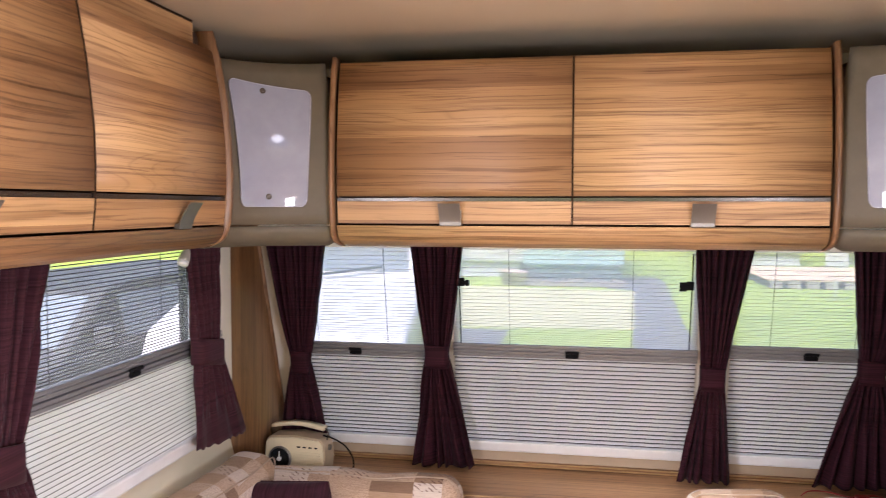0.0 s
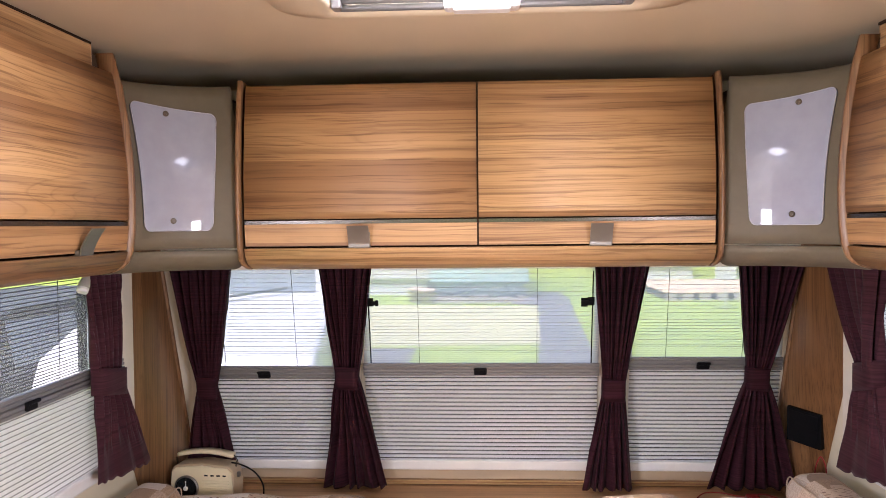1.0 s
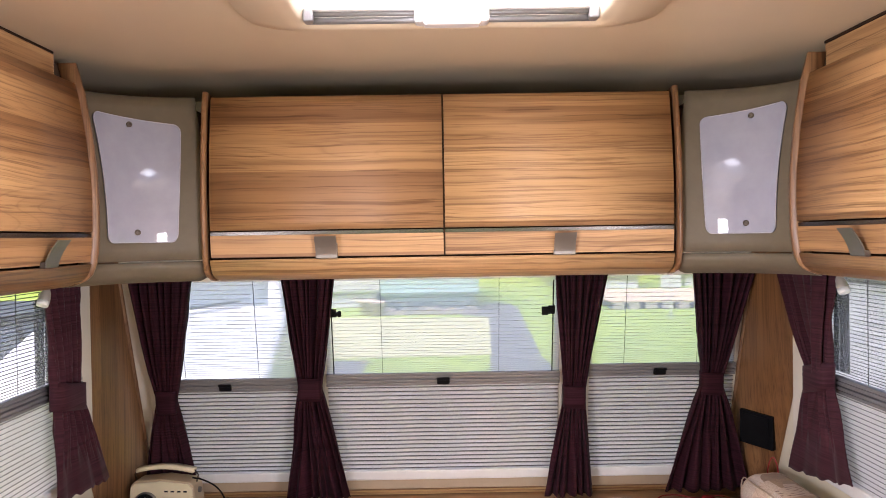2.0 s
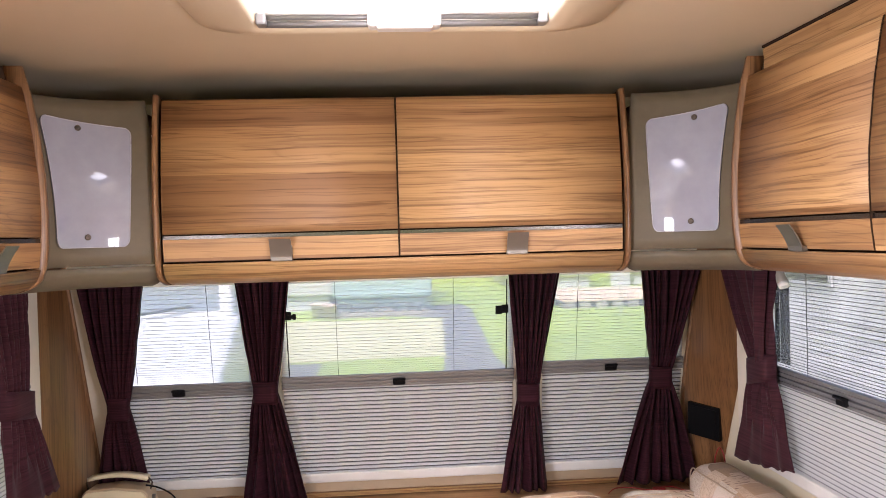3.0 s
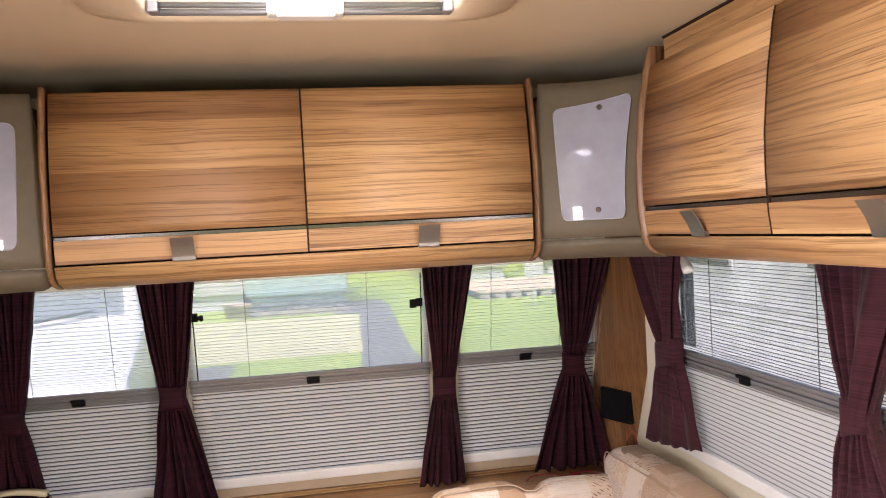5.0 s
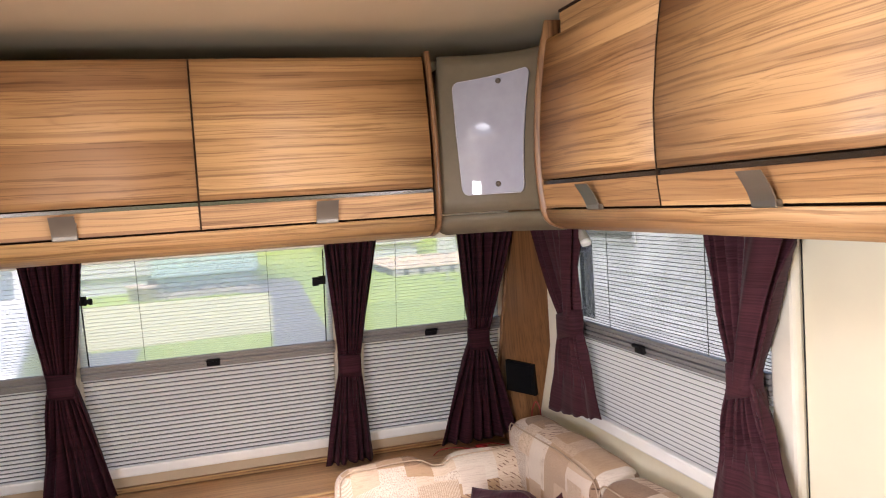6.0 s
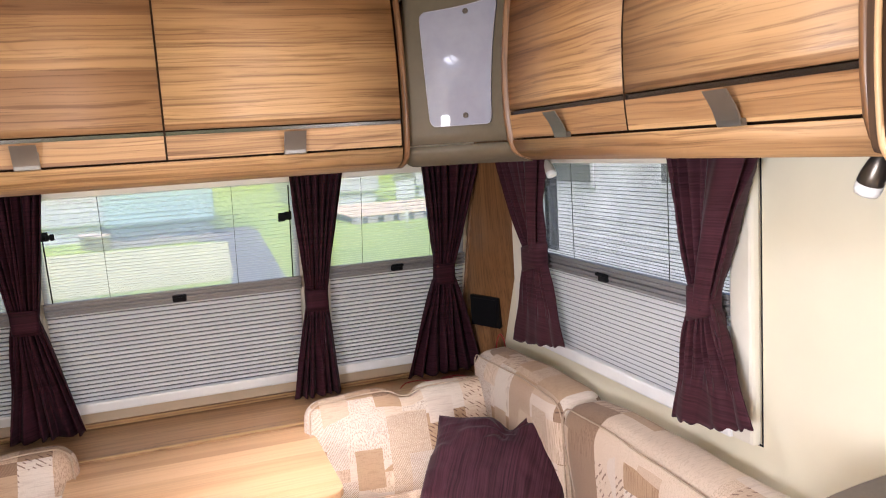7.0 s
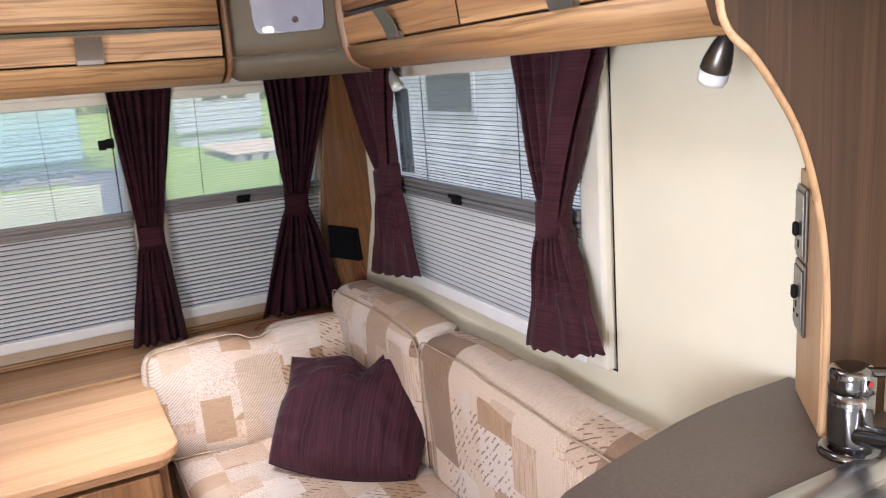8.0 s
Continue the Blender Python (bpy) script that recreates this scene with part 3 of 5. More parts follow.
RAIL_F = [(1.018, 1.062), (1.030, 1.072), (1.050, 1.092)]
HANDS = [-0.725, 0.0, 0.722]
for i, (u0, u1) in enumerate(FRONT_OPEN):
    window(f"window_{i + 1}", on_front, u0, u1, Z_LO, Z_HI, "front window of clear acrylic in a cream frame", i == 1)
    blind(on_front, u0 + (0.045 if i == 0 else -0.004), u1 + 0.004, 0.726, Z_HI - 0.01, RAIL_F[i], HANDS[i],
          "off-white pleated blind half raised in a front window", [u0 + (u1 - u0) * 0.24, u0 + (u1 - u0) * 0.74])
for i, (P, r, hand) in enumerate(((on_left, (1.106, 1.150), 1.648), (on_right, (1.094, 1.138), 1.622))):
    win = window(f"window_{i + 4}", P, SIDE_Y[0], SIDE_Y[1], SIDE_Z[0], SIDE_Z[1], "side window in a cream moulded surround")
    # moulded surround with a black seal at its outer edge
    bm = wbox(P, 1.088, SIDE_Y[0] + 0.004, 0.0, 0.026, 0.838, 1.47, 0.008)
    wbox(P, SIDE_Y[1] - 0.004, 2.2, 0.0, 0.026, 0.815, 1.47, 0.008, bm)
    wbox(P, SIDE_Y[0], SIDE_Y[1], 0.0, 0.025, 0.838, 0.866, 0.006, bm)
    wbox(P, SIDE_Y[0], SIDE_Y[1], 0.0, 0.025, 1.404, 1.47, 0.006, bm)
    part("surround", bm, CREAM_PLASTIC, win, "cream moulded window surround")
    bm = wbox(P, 1.0866, 1.0888, 0.0, 0.002, 0.836, 1.47)
    wbox(P, 1.0866, 2.2, 0.0, 0.002, 0.8345, 0.838, 0, bm)
    part("seal", bm, BLACK, win, "thin black rubber seal")
    blind(P, SIDE_Y[0] + 0.002, SIDE_Y[1] - 0.002, SIDE_Z[0] + 0.012, SIDE_Z[1] - 0.012, r, hand,
          "off-white pleated blind half raised in a side window", [1.36, 1.80], 0.0, 0.0009 if i == 0 else 0.0006, 1.05, 0.0098, pleat=0.0122, net=NET_SIDE, seam=0.0008)
    bm = wbox(P, 1.985, 1.996, -0.02, -0.012, 1.14, 1.39)
    wbox(P, 1.958, 1.970, -0.02, -0.012, 1.14, 1.36, 0, bm)
    wbox(P, 2.012, 2.020, -0.02, -0.008, 1.14, 1.39, 0.002, bm)
    wbox(P, 1.955, 2.0, -0.02, 0.004, 1.335, 1.372, 0.004, bm)
    part("window_stay", bm, BLACK, win, "black telescopic window stay")

# beige sill under the front windows, with gold lines where it meets the shelf
solo("window_sill", lean_box(-0.99, 0.99, 0.652, 0.689, 0.0, 0.016, bevel=0.003), SILL, "beige sill board below the front windows", "sill", "structure")
bm = lean_box(-0.99, 0.99, 0.634, 0.651, 0.0, 0.022)
solo("skirting_strip", bm, SHELF, "dark wood strip behind the shelf", "trim", "structure")
for z in (0.636, 0.647):
    solo("trim", lean_box(-0.99, 0.99, z, z + 0.0035, 0.0, 0.026), GOLD, "gold line along the shelf back", "trim", "structure")

# leaning wood panels in the two front corners
for s in (-1, 1):
    def corner(u, v, s=s):
        z = 0.62 + v * 0.86
        xr, yr = W - 0.002, 2.225 + (1.168 - z) * 0.437 - (0.165 if s < 0 else 0.045)
        xl, yl = 0.985 + (z - 0.95) * 0.05 + (0.035 if s < 0 else 0.0), wall_y(z) - 0.006
        return Vector((s * (xl + (xr - xl) * u), yl + (yr - yl) * u, z))
    solo("corner_panel", slab(corner, 8, 12, (0, 0.012, 0)), WOOD_Z, "brown wood-grain panel in the front corner", "panel", "structure")
    bm = tube([corner(0.02, v) + Vector((0, -0.004, 0)) for v in (0, 1)], 0.007)
    solo("trim", bm, TRIM, "wood bead on the corner panel's edge", "trim", "structure")
    if s > 0:
        pa, pb = corner(0.27, 0.26), corner(0.87, 0.26)

        def patch(u, v):
            p = pa.lerp(pb, u) + Vector((-0.016, -0.020, 0))
            return Vector((p.x, p.y, 0.828 + 0.108 * v))
        vent = thing("speaker_cover", "black square speaker cover on the corner panel", "speaker", patch(0.5, 0))
        part("frame", slab(patch, 1, 1, (0.03, 0.03, 0)), BLACK, vent)
        part("mesh", slab(lambda u, v: patch(0.1 + 0.8 * u, 0.08 + 0.84 * v) + Vector((-0.003, -0.003, 0)), 1, 1, (0.002, 0.002, 0)),
             BLACK, vent, "matt black mesh")


# ---- overhead lockers ----
OFF = [(1.42, 0.10), (1.426, 0.066), (1.437, 0.034), (1.452, 0.018), (1.479, 0.008), (1.526, 0.002), (1.593, 0.0), (1.66, 0.001), (1.767, 0.012), (1.861, 0.027), (1.934, 0.046), (1.96, 0.06)]


def off(z):
    for (a, p), (b, q) in zip(OFF, OFF[1:]):
        if z <= b:
            return p + (q - p) * (z - a) / (b - a)
    return OFF[-1][1]


def front_face(u, d, z):
    """u along the locker, d out of its face."""
    return Vector((u, 1.803 + off(z) - d, z))


def right_face(u, d, z):
    return Vector((0.792 + off(z) - d, u, z))


def left_face(u, d, z):
    return Vector((-0.784 - off(z) + d, u, z))


def handle(F, u, parent):
    """A curved metal pull: a foot on the door and a plate that curls out and up from it."""
    def plate(a, b):
        z = 1.478 + 0.053 * b
        return F(u - 0.0265 + 0.053 * a, 0.009 + 0.021 * b ** 1.7, z)
    bm = slab(plate, 1, 8, F(0, 0.003, 1.5) - F(0, 0, 1.5))
    merge(bm, wbox(F, u - 0.0265, u + 0.0265, 0.0, 0.013, 1.476, 1.488, 0.002))
    merge(bm, wbox(F, u + 0.008, u + 0.0265, 0.0, 0.012, 1.486, 1.516, 0.002))
    return part("handle", bm, NICKEL, parent, "brushed metal curved pull")


def locker(F, u0, u1, splits, hands, top, grain, label, back, trims):
    lk = thing("overhead_locker", label, "locker", F((u0 + u1) / 2, 0, 1.425), "overhead lockers")
    zs = [1.43, 1.45, 1.479, 1.53, 1.6, 1.68, 1.77, 1.86, top]
    # carcass behind the doors
    bm = bmesh.new()
    pts_a = [F(u0, -0.028, z) for z in zs]
    pts_b = [F(u1, -0.028, z) for z in zs]
    ra, rb = [bm.verts.new(p) for p in pts_a], [bm.verts.new(p) for p in pts_b]
    ba, bb = [bm.verts.new(back(u0, z)) for z in (zs[0], top)], [bm.verts.new(back(u1, z)) for z in (zs[0], top)]
    for i in range(len(zs) - 1):
        bm.faces.new((ra[i], rb[i], rb[i + 1], ra[i + 1]))
    bm.faces.new([*ra, ba[1], ba[0]])
    bm.faces.new([*rb, bb[1], bb[0]])
    bm.faces.new((ra[0], rb[0], bb[0], ba[0]))
    bm.faces.new((ra[-1], rb[-1], bb[1], ba[1]))
    # the near-black colour supplies the shade seen through the door gaps
    part("carcass", bm, GAP, lk, "carcass coloured dark for the shade behind the door gaps")
    # shaded tone keeps bounced light off the ceiling above the locker
    part("top_board", slab(lambda a, b: back(u0 + (u1 - u0) * a, top).lerp(F(u0 + (u1 - u0) * a, -0.05, top), b), 1, 1, (0, 0, 0.003)), WOOD_SHADE, lk, "top board in the shaded wood tone")
    # rounded rail below the doors
    inward = F(0, -0.025, 1.6) - F(0, 0, 1.6)
    foot = 1.4205 if F is front_face else 1.4265
    part("lower_rail", slab(lambda a, b: F(u0 + (u1 - u0) * a, 0.004, foot + (1.4765 - foot) * b), 1, 10, inward), grain, lk, "rounded wood rail", True)
    part("underside", slab(lambda a, b: back(u0 + (u1 - u0) * a, foot + 0.0035).lerp(F(u0 + (u1 - u0) * a, -0.02, foot + 0.0035), b), 1, 1, (0, 0, 0.004)), CREAM_PLASTIC, lk, "cream underside")
    wide = 0.0020 if F is front_face else 0.0015
    # slightly proud dark strip, drawn for the shade in the door gap
    for sp in splits:
        part("door_seal", slab(lambda p, q: F(sp - wide + 2 * wide * p, 0.0012, 1.4815 + (top - 0.006 - 1.4815) * q), 1, 30, inward * 0.3), GAP, lk, "dark strip drawn as shade in the gap between doors")
    ends = [u0] + splits + [u1]
    for (a, b), h in zip(zip(ends, ends[1:]), hands):
        a, b = a + wide + 0.0004, b - wide - 0.0004
        door = part("door", slab(lambda p, q: F(a + (b - a) * p, 0.0, 1.5485 + (top - 0.006 - 1.5485) * q), 2, 14, inward * 0.7), grain, lk, "curved wood-grain door", True)
        part("lower_panel", slab(lambda p, q: F(a + (b - a) * p, 0.0, 1.4815 + (1.536 - 1.4815) * q), 2, 3, inward * 0.7), grain, door, "wood-grain lower door panel")
        part("metal_strip", slab(lambda p, q: F(a + (b - a) * p, -0.0025, 1.5365 + 0.0085 * q), 1, 1, inward * 0.5), STRIP, door, "dark brushed metal strip")
        if h is not None:
            handle(F, h, door)
    tz = [foot + 0.0005, foot + 0.0015, foot + 0.003, 1.432, 1.44, 1.452, 1.479, 1.53, 1.6, 1.68, 1.77, 1.86, 1.896 if F is front_face else 1.928]
    for u in trims:
        # the locker's end board, behind its trim
        e = u + (0.001 if u > (u0 + u1) / 2 else -0.001)
        edge = [F(e, -0.02, z) for z in tz[3:]] + [back(e, tz[-1]), back(e, tz[3])]
        bm = bmesh.new()
        ring = [bm.verts.new(p) for p in edge]
        out = F(e + (0.004 if e > u else -0.004), 0, 1.6) - F(e, 0, 1.6)
        ring2 = [bm.verts.new(p + out) for p in edge]
        bm.faces.new(ring)
        bm.faces.new(ring2[::-1])
        for q in range(len(ring)):
            bm.faces.new((ring[q], ring[q - 1], ring2[q - 1], ring2[q]))
        part("end_board", bm, WOOD_SHADE, lk, "wood end board in the shaded tone")
        bm = slab(lambda p, q: F(u - 0.0048 + 0.0096 * p, 0.010, tz[round(q * 12)]), 1, 12, F(0, -0.04, 1.6) - F(0, 0, 1.6))
        bmesh.ops.bevel(bm, geom=[e for e in bm.edges if e.is_manifold and e.calc_face_angle(0) > 0.8], offset=0.0026, segments=2, affect="EDGES")
        part("end_trim", bm, TRIM, lk, "rounded wood end trim", True)
    return lk


locker(front_face, -0.576, 0.576, [0.004], [-0.287, 0.300], 1.888, WOOD_X, "wood-grain overhead locker with two doors over the front windows",
       lambda u, z: Vector((u, wall_y(z) - 0.004, z)), (-0.588, 0.588))
locker(right_face, 0.608, 1.622, [1.122], [0.838, 1.361], 1.886, WOOD_Y, "wood-grain overhead locker with two doors above the sofa",
       lambda u, z: Vector((W - 0.004, u, z)), (0.598, 1.632))
locker(left_face, 0.1, 1.632, [0.62, 1.137], [0.36, 0.86, 1.432], 1.886, WOOD_Y, "wood-grain overhead locker with doors above the side window",
       lambda u, z: Vector((-W + 0.004, u, z)), (1.642,))

# wood fillets between the lockers' tops and the ceiling
for s in (-1, 1):
    bm = box((s * 0.868, 0.1 if s < 0 else 0.6, 1.890), (s * 1.06, 1.637, 1.9475), 0.002)
    # dark strip drawn for the shaded gap under the ceiling
    solo("trim", box((s * 0.866, 0.1 if s < 0 else 0.6, 1.948), (s * 1.06, 1.637, 1.9535)), GAP, "dark strip drawn as gap shade between fillet and ceiling", "trim", "structure")
    solo("trim", bm, WOOD_Y, "wood fillet between locker and ceiling", "trim", "structure")


# ---- corner units between the lockers ----
def corner_unit(s):
    c = thing("corner_unit", "olive vinyl corner unit with a frosted cover plate", "corner unit", (s * 0.7, 1.74, 1.43), "corner units")

    def lean(z):
        """Bowed forward about the middle of its height, its top leaning back."""
        q = min(z, 1.84) - 1.675
        return 0.125 * q + 0.6 * q * q + 0.011 + (0.25 * (z - 1.84) if z > 1.84 else 0.0) + (off(z) * 0.8 if z < 1.478 else 0.0)

    def skin(t, z, d=0.0):
        a, b = Vector((0.594, 1.812)), Vector((0.800, 1.640))
        p = a.lerp(b, t) + Vector((0.71, 0.70)) * (0.040 * 4 * t * (1 - t) + lean(z) - d)
        return Vector((s * p.x, p.y, z))

    zt = [1.478 + i / 14 * 0.400 for i in range(15)]
    part("vinyl_panel", slab(lambda u, v: skin(1.1 * u - 0.05, zt[round(v * 14)] + 0.008 * (1 - u) * v), 14, 14, (0.008 * s, 0.008, 0)), OLIVE, c, "", True)
    # board added in the shaded tone to darken the recess above the unit
    part("top_board", prism([(s * 0.636, 1.872), (s * 0.71, 1.845), (s * 0.78, 1.805), (s * 0.825, 1.755), (s * 0.855, 1.70), (s * 1.06, 1.70), (s * 1.06, 2.28), (s * 0.636, 2.28)], 2, 1.858, 1.864), WOOD_SHADE, c, "added board in the shaded wood tone over the corner unit")
    zl = [1.4215, 1.423, 1.427, 1.434, 1.443, 1.455, 1.474]
    part("lower_lip", slab(lambda u, v: skin(1.2 * u - 0.1, zl[round(v * 6)], 0.003), 14, 6, (0.01 * s, 0.01, 0)), OLIVE, c, "olive vinyl rounded lower lip", True)

    def plate(u, v):
        q = math.sin((2 * v - 1) * math.pi / 2)
        v = (q + 1) / 2
        r = 0.14
        ex = max(0.0, abs(q) - (1 - r)) / r
        half = 1 - 0.16 * (1 - math.sqrt(max(0.0, 1 - ex * ex)))
        left, right = 0.19 - 0.09 * v ** 1.6, 0.80 + 0.065 * v ** 1.6
        t = (left + right) / 2 + (right - left) / 2 * half * (2 * u - 1)
        return skin(t, 1.523 + v * (0.300 + 0.018 * (u - 0.5)), 0.008)


    bm = slab(lambda u, v: plate(u, v) + Vector((0.0015 * s, 0.0015, 0)), 16, 40, (0.004 * s, 0.004, 0))
    sheet(plate, 40, 60, bm)
    pl = part("cover_plate", bm, PLATE, c, "glossy frosted lilac-grey cover plate", True)
    around = [(0.0, i / 24) for i in range(24)] + [(i / 12, 1.0) for i in range(12)] + [(1.0, 1 - i / 24) for i in range(24)] + [(1 - i / 12, 0.0) for i in range(12)]
    part("rim", tube([plate(u, v) for u, v in around], 0.0012, 6, True), PLATE_EDGE, pl, "polished edge", True)
    for z in (1.547, 1.808):
        at = skin(0.53, z, 0.008)
        bm = disc_turn([(0.0072, 0.0), (0.0072, 0.0025), (0.005, 0.004), (0.003, 0.004), (0.0025, 0.0028)], at, 16, Vector((-0.58 * s, -0.81, 0.12)))
        part("screw", bm, DARK_METAL, pl, "round metal screw cap")
    return c


corner_unit(-1)
corner_unit(1)

# ---- roof light ----
roof = thing("roof_light", "white-framed roof light with its blind pulled back", "roof light", (0.02, 1.14, CEIL))


def rounded(x0, x1, y0, y1, r, z, n=6):
    out = []
    for cx, cy, a0 in ((x1 - r, y1 - r, 0), (x0 + r, y1 - r, 90), (x0 + r, y0 + r, 180), (x1 - r, y0 + r, 270)):
        for i in range(n + 1):
            a = radians(a0 + 90 * i / n)
            out.append((cx + r * math.cos(a), cy + r * math.sin(a), z))
    return out


bm = bmesh.new()
loops = [rounded(-0.385, 0.425, 0.77, 1.474, 0.10, CEIL + 0.002), rounded(-0.375, 0.415, 0.78, 1.464, 0.095, CEIL - 0.008), rounded(-0.30, 0.34, 0.85, 1.44, 0.06, CEIL - 0.016),
         rounded(-0.272, 0.310, 0.868, 1.412, 0.03, CEIL - 0.014), rounded(-0.268, 0.306, 0.872, 1.408, 0.028, CEIL - 0.004), rounded(-0.262, 0.300, 0.878, 1.402, 0.028, CEIL + 0.10)]
rings = [[bm.verts.new(p) for p in lp] for lp in loops]
for a, b in zip(rings, rings[1:]):
    for i in range(len(a)):
        bm.faces.new((a[i], a[(i + 1) % len(a)], b[(i + 1) % len(b)], b[i]))
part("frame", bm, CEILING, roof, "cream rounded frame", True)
dm = part("dome", slab(lambda u, v: Vector((-0.27 + 0.58 * u, 0.87 + 0.54 * v, CEIL + 0.1 + 0.05 * (1 - (2 * u - 1) ** 4) * (1 - (2 * v - 1) ** 4))), 10, 10, (0, 0, 0.004)), GLASS, roof, "clear dome", True)
dm.visible_shadow = False
for i, (y, z) in enumerate(((1.400, CEIL - 0.006), (1.390, CEIL + 0.004), (1.380, CEIL + 0.012))):
    part("blind_bar", tube([(-0.25, y, z), (0.288, y, z)], 0.0055 if i else 0.007), GREY_RAIL if i < 2 else WHITE_PLASTIC, roof, "grey roller blind bar", True)
for x in (-0.256, 0.294):
    part("bracket", box((x - 0.010, 1.375, CEIL - 0.012), (x + 0.010, 1.408, CEIL + 0.012), 0.004), GREY_RAIL, roof, "grey bar bracket")
bm = box((-0.052, 1.372, CEIL - 0.018), (0.092, 1.412, CEIL + 0.014), 0.008)
box((-0.034, 1.366, CEIL - 0.024), (0.074, 1.398, CEIL - 0.012), 0.004, bm=bm)
part("latch", bm, WHITE_PLASTIC, roof, "white plastic latch")
lab = part("label", box((-0.035, 1.29, CEIL + 0.070), (0.055, 1.36, CEIL + 0.071)), WHITE_PLASTIC, roof, "white warning label")
bm = bmesh.new()
for a, b in (((-0.035, 1.355), (0.055, 1.36)), ((-0.035, 1.29), (0.055, 1.295)), ((-0.035, 1.295), (-0.031, 1.355)), ((0.051, 1.295), (0.055, 1.355))):
    box((*a, CEIL + 0.066), (*b, CEIL + 0.0695), bm=bm)
part("border", bm, RED, lab, "red border")


# ---- curtains ----
def curtain(P, top, tie, low, z_top, z_tie, z_low, depth, material, label, folds=7, seed=0, flare=0.0, tilt=0.002, deep=1.0, lap=None, hang=(0.0, 0.0)):
    """A curtain gathered by a tieback. top, tie and low: where it begins and ends along the wall at those heights."""
    rnd = random.Random(seed)
    ph = [rnd.uniform(-0.5, 0.5) for _ in range(folds + 2)]
    c = thing("curtain", label, "curtain", P((low[0] + low[1]) / 2, depth, z_low), "curtains")

    def span(z):
        if z >= z_tie:
            k = ((z - z_tie) / (z_top - z_tie)) ** 0.95
            return [tie[i] + (top[i] - tie[i]) * k for i in (0, 1)]
        k = ((z_tie - z) / (z_tie - z_low)) ** 0.85
        return [tie[i] + (low[i] - tie[i]) * k for i in (0, 1)]

    def fall(u, v):
        z = z_low + (z_top - z_low) * v
        a, b = span(z)
        near = math.exp(-((z - z_tie) / 0.075) ** 2)
        amp = deep * (0.025 - 0.011 * near) * (1.0 if z > z_tie else 1.25)
        w = folds * u + 0.75 * noise.noise(Vector((u * 4.0, v * 1.3, seed * 3.1))) + 0.3 * math.sin(5 * u + 2 * v + seed)
        loose = smoothstep(z_tie - 0.02, z_low + 0.05, z)
        fold = (1 - loose) * (1.9 * abs(math.sin(math.pi * w)) ** 0.8 - 1.0) + loose * (0.6 * math.sin(2 * math.pi * (0.8 * w + 0.1)) if deep == 1 else 0.2 * math.sin(2 * math.pi * (0.4 * w + 0.1)))
        d = depth + amp * fold + 0.005 * (1 - loose) * math.sin(2 * math.pi * (2.3 * w + v)) + flare * (1 - smoothstep(z_low, z_tie, z))
        side = 0.004 * math.sin(2 * math.pi * w + 1.4) * (1 - 0.7 * loose)
        hem = 0.003 * math.sin(2 * math.pi * w + 0.6) * (1 - smoothstep(0, 0.06, v)) + (hang[0] * (1 - u) ** 2 + hang[1] * u) * (1 - min(1.0, v / 0.5)) ** 2
        return P(a + (b - a) * u + side, d, z + hem)

    ob = part("drape", sheet(fall, 120, 60), material, c, "", True)
    m = ob.modifiers.new("thickness", "SOLIDIFY")
    m.thickness = 0.0025
    if lap:
        # the curtain's leading edge, folded over the rest and drawn in to the tie
        def edge(u, v):
            k = v ** 1.15
            a, b = lap[2] + (lap[0] - lap[2]) * k, lap[3] + (lap[1] - lap[3]) * k
            z = z_tie - 0.03 + (z_top - z_tie + 0.03) * v
            return P(a + (b - a) * u, depth + 0.016 + 0.020 * v + 0.012 * math.sin(math.pi * u) + 0.003 * math.sin(9 * u + 4 * v), z)

        ob = part("leading_edge", sheet(edge, 24, 24), material, c, "folded leading edge of the curtain", True)
        m = ob.modifiers.new("thickness", "SOLIDIFY")
        m.thickness = 0.0025
    mid, half = (tie[0] + tie[1]) / 2, (tie[1] - tie[0]) / 2 + 0.007

    def band(u, v):
        a = 2 * math.pi * u
        ca, sa = math.cos(a), math.sin(a)
        e = 0.55
        x = math.copysign(abs(ca) ** e, ca)
        y = math.copysign(abs(sa) ** e, sa)
        return P(mid + half * x, depth + 0.004 + 0.026 * y, z_tie - 0.037 + 0.074 * v - tilt * x)

    ob = part("tieback", sheet(band, 32, 4, wrap=True), material, c, "plum cloth tieback band", True)
    m = ob.modifiers.new("thickness", "SOLIDIFY")
    m.thickness = 0.004
    return c


def hang_front(u, d, z):
    return Vector((u, 2.425 + (1.05 - z) * 0.10 - d, z))


curtain(hang_front, (-1.018, -0.80), (-0.93, -0.878), (-1.0, -0.815), 1.45, 1.0, 0.655, 0.0, PLUM_SHADED, "plum slub curtain tied back beside the radio", 7, 1)
curtain(hang_front, (-0.53, -0.336), (-0.468, -0.403), (-0.525, -0.318), 1.45, 1.035, 0.657, 0.0, PLUM_SHADED, "plum slub curtain tied back between two front windows", 7, 2)
curtain(hang_front, (0.362, 0.545), (0.398, 0.459), (0.328, 0.492), 1.45, 0.995, 0.657, 0.0, PLUM_SHADED, "plum slub curtain tied back between two front windows", 7, 3)
curtain(hang_front, (0.805, 1.03), (0.85, 0.91), (0.728, 1.015), 1.45, 1.032, 0.665, 0.0, PLUM_SHADED, "plum slub curtain spread wide at its hem in the corner", 8, 4)
curtain(on_right, (1.84, 2.24), (1.905, 2.005), (1.775, 2.12), 1.45, 1.13, 0.875, 0.062, PLUM_LIT, "plum slub curtain tied back at the front of the side window", 5, 5, 0.01, 0.014, 0.65, (1.845, 1.935, 1.915, 1.955), (0.02, -0.035))
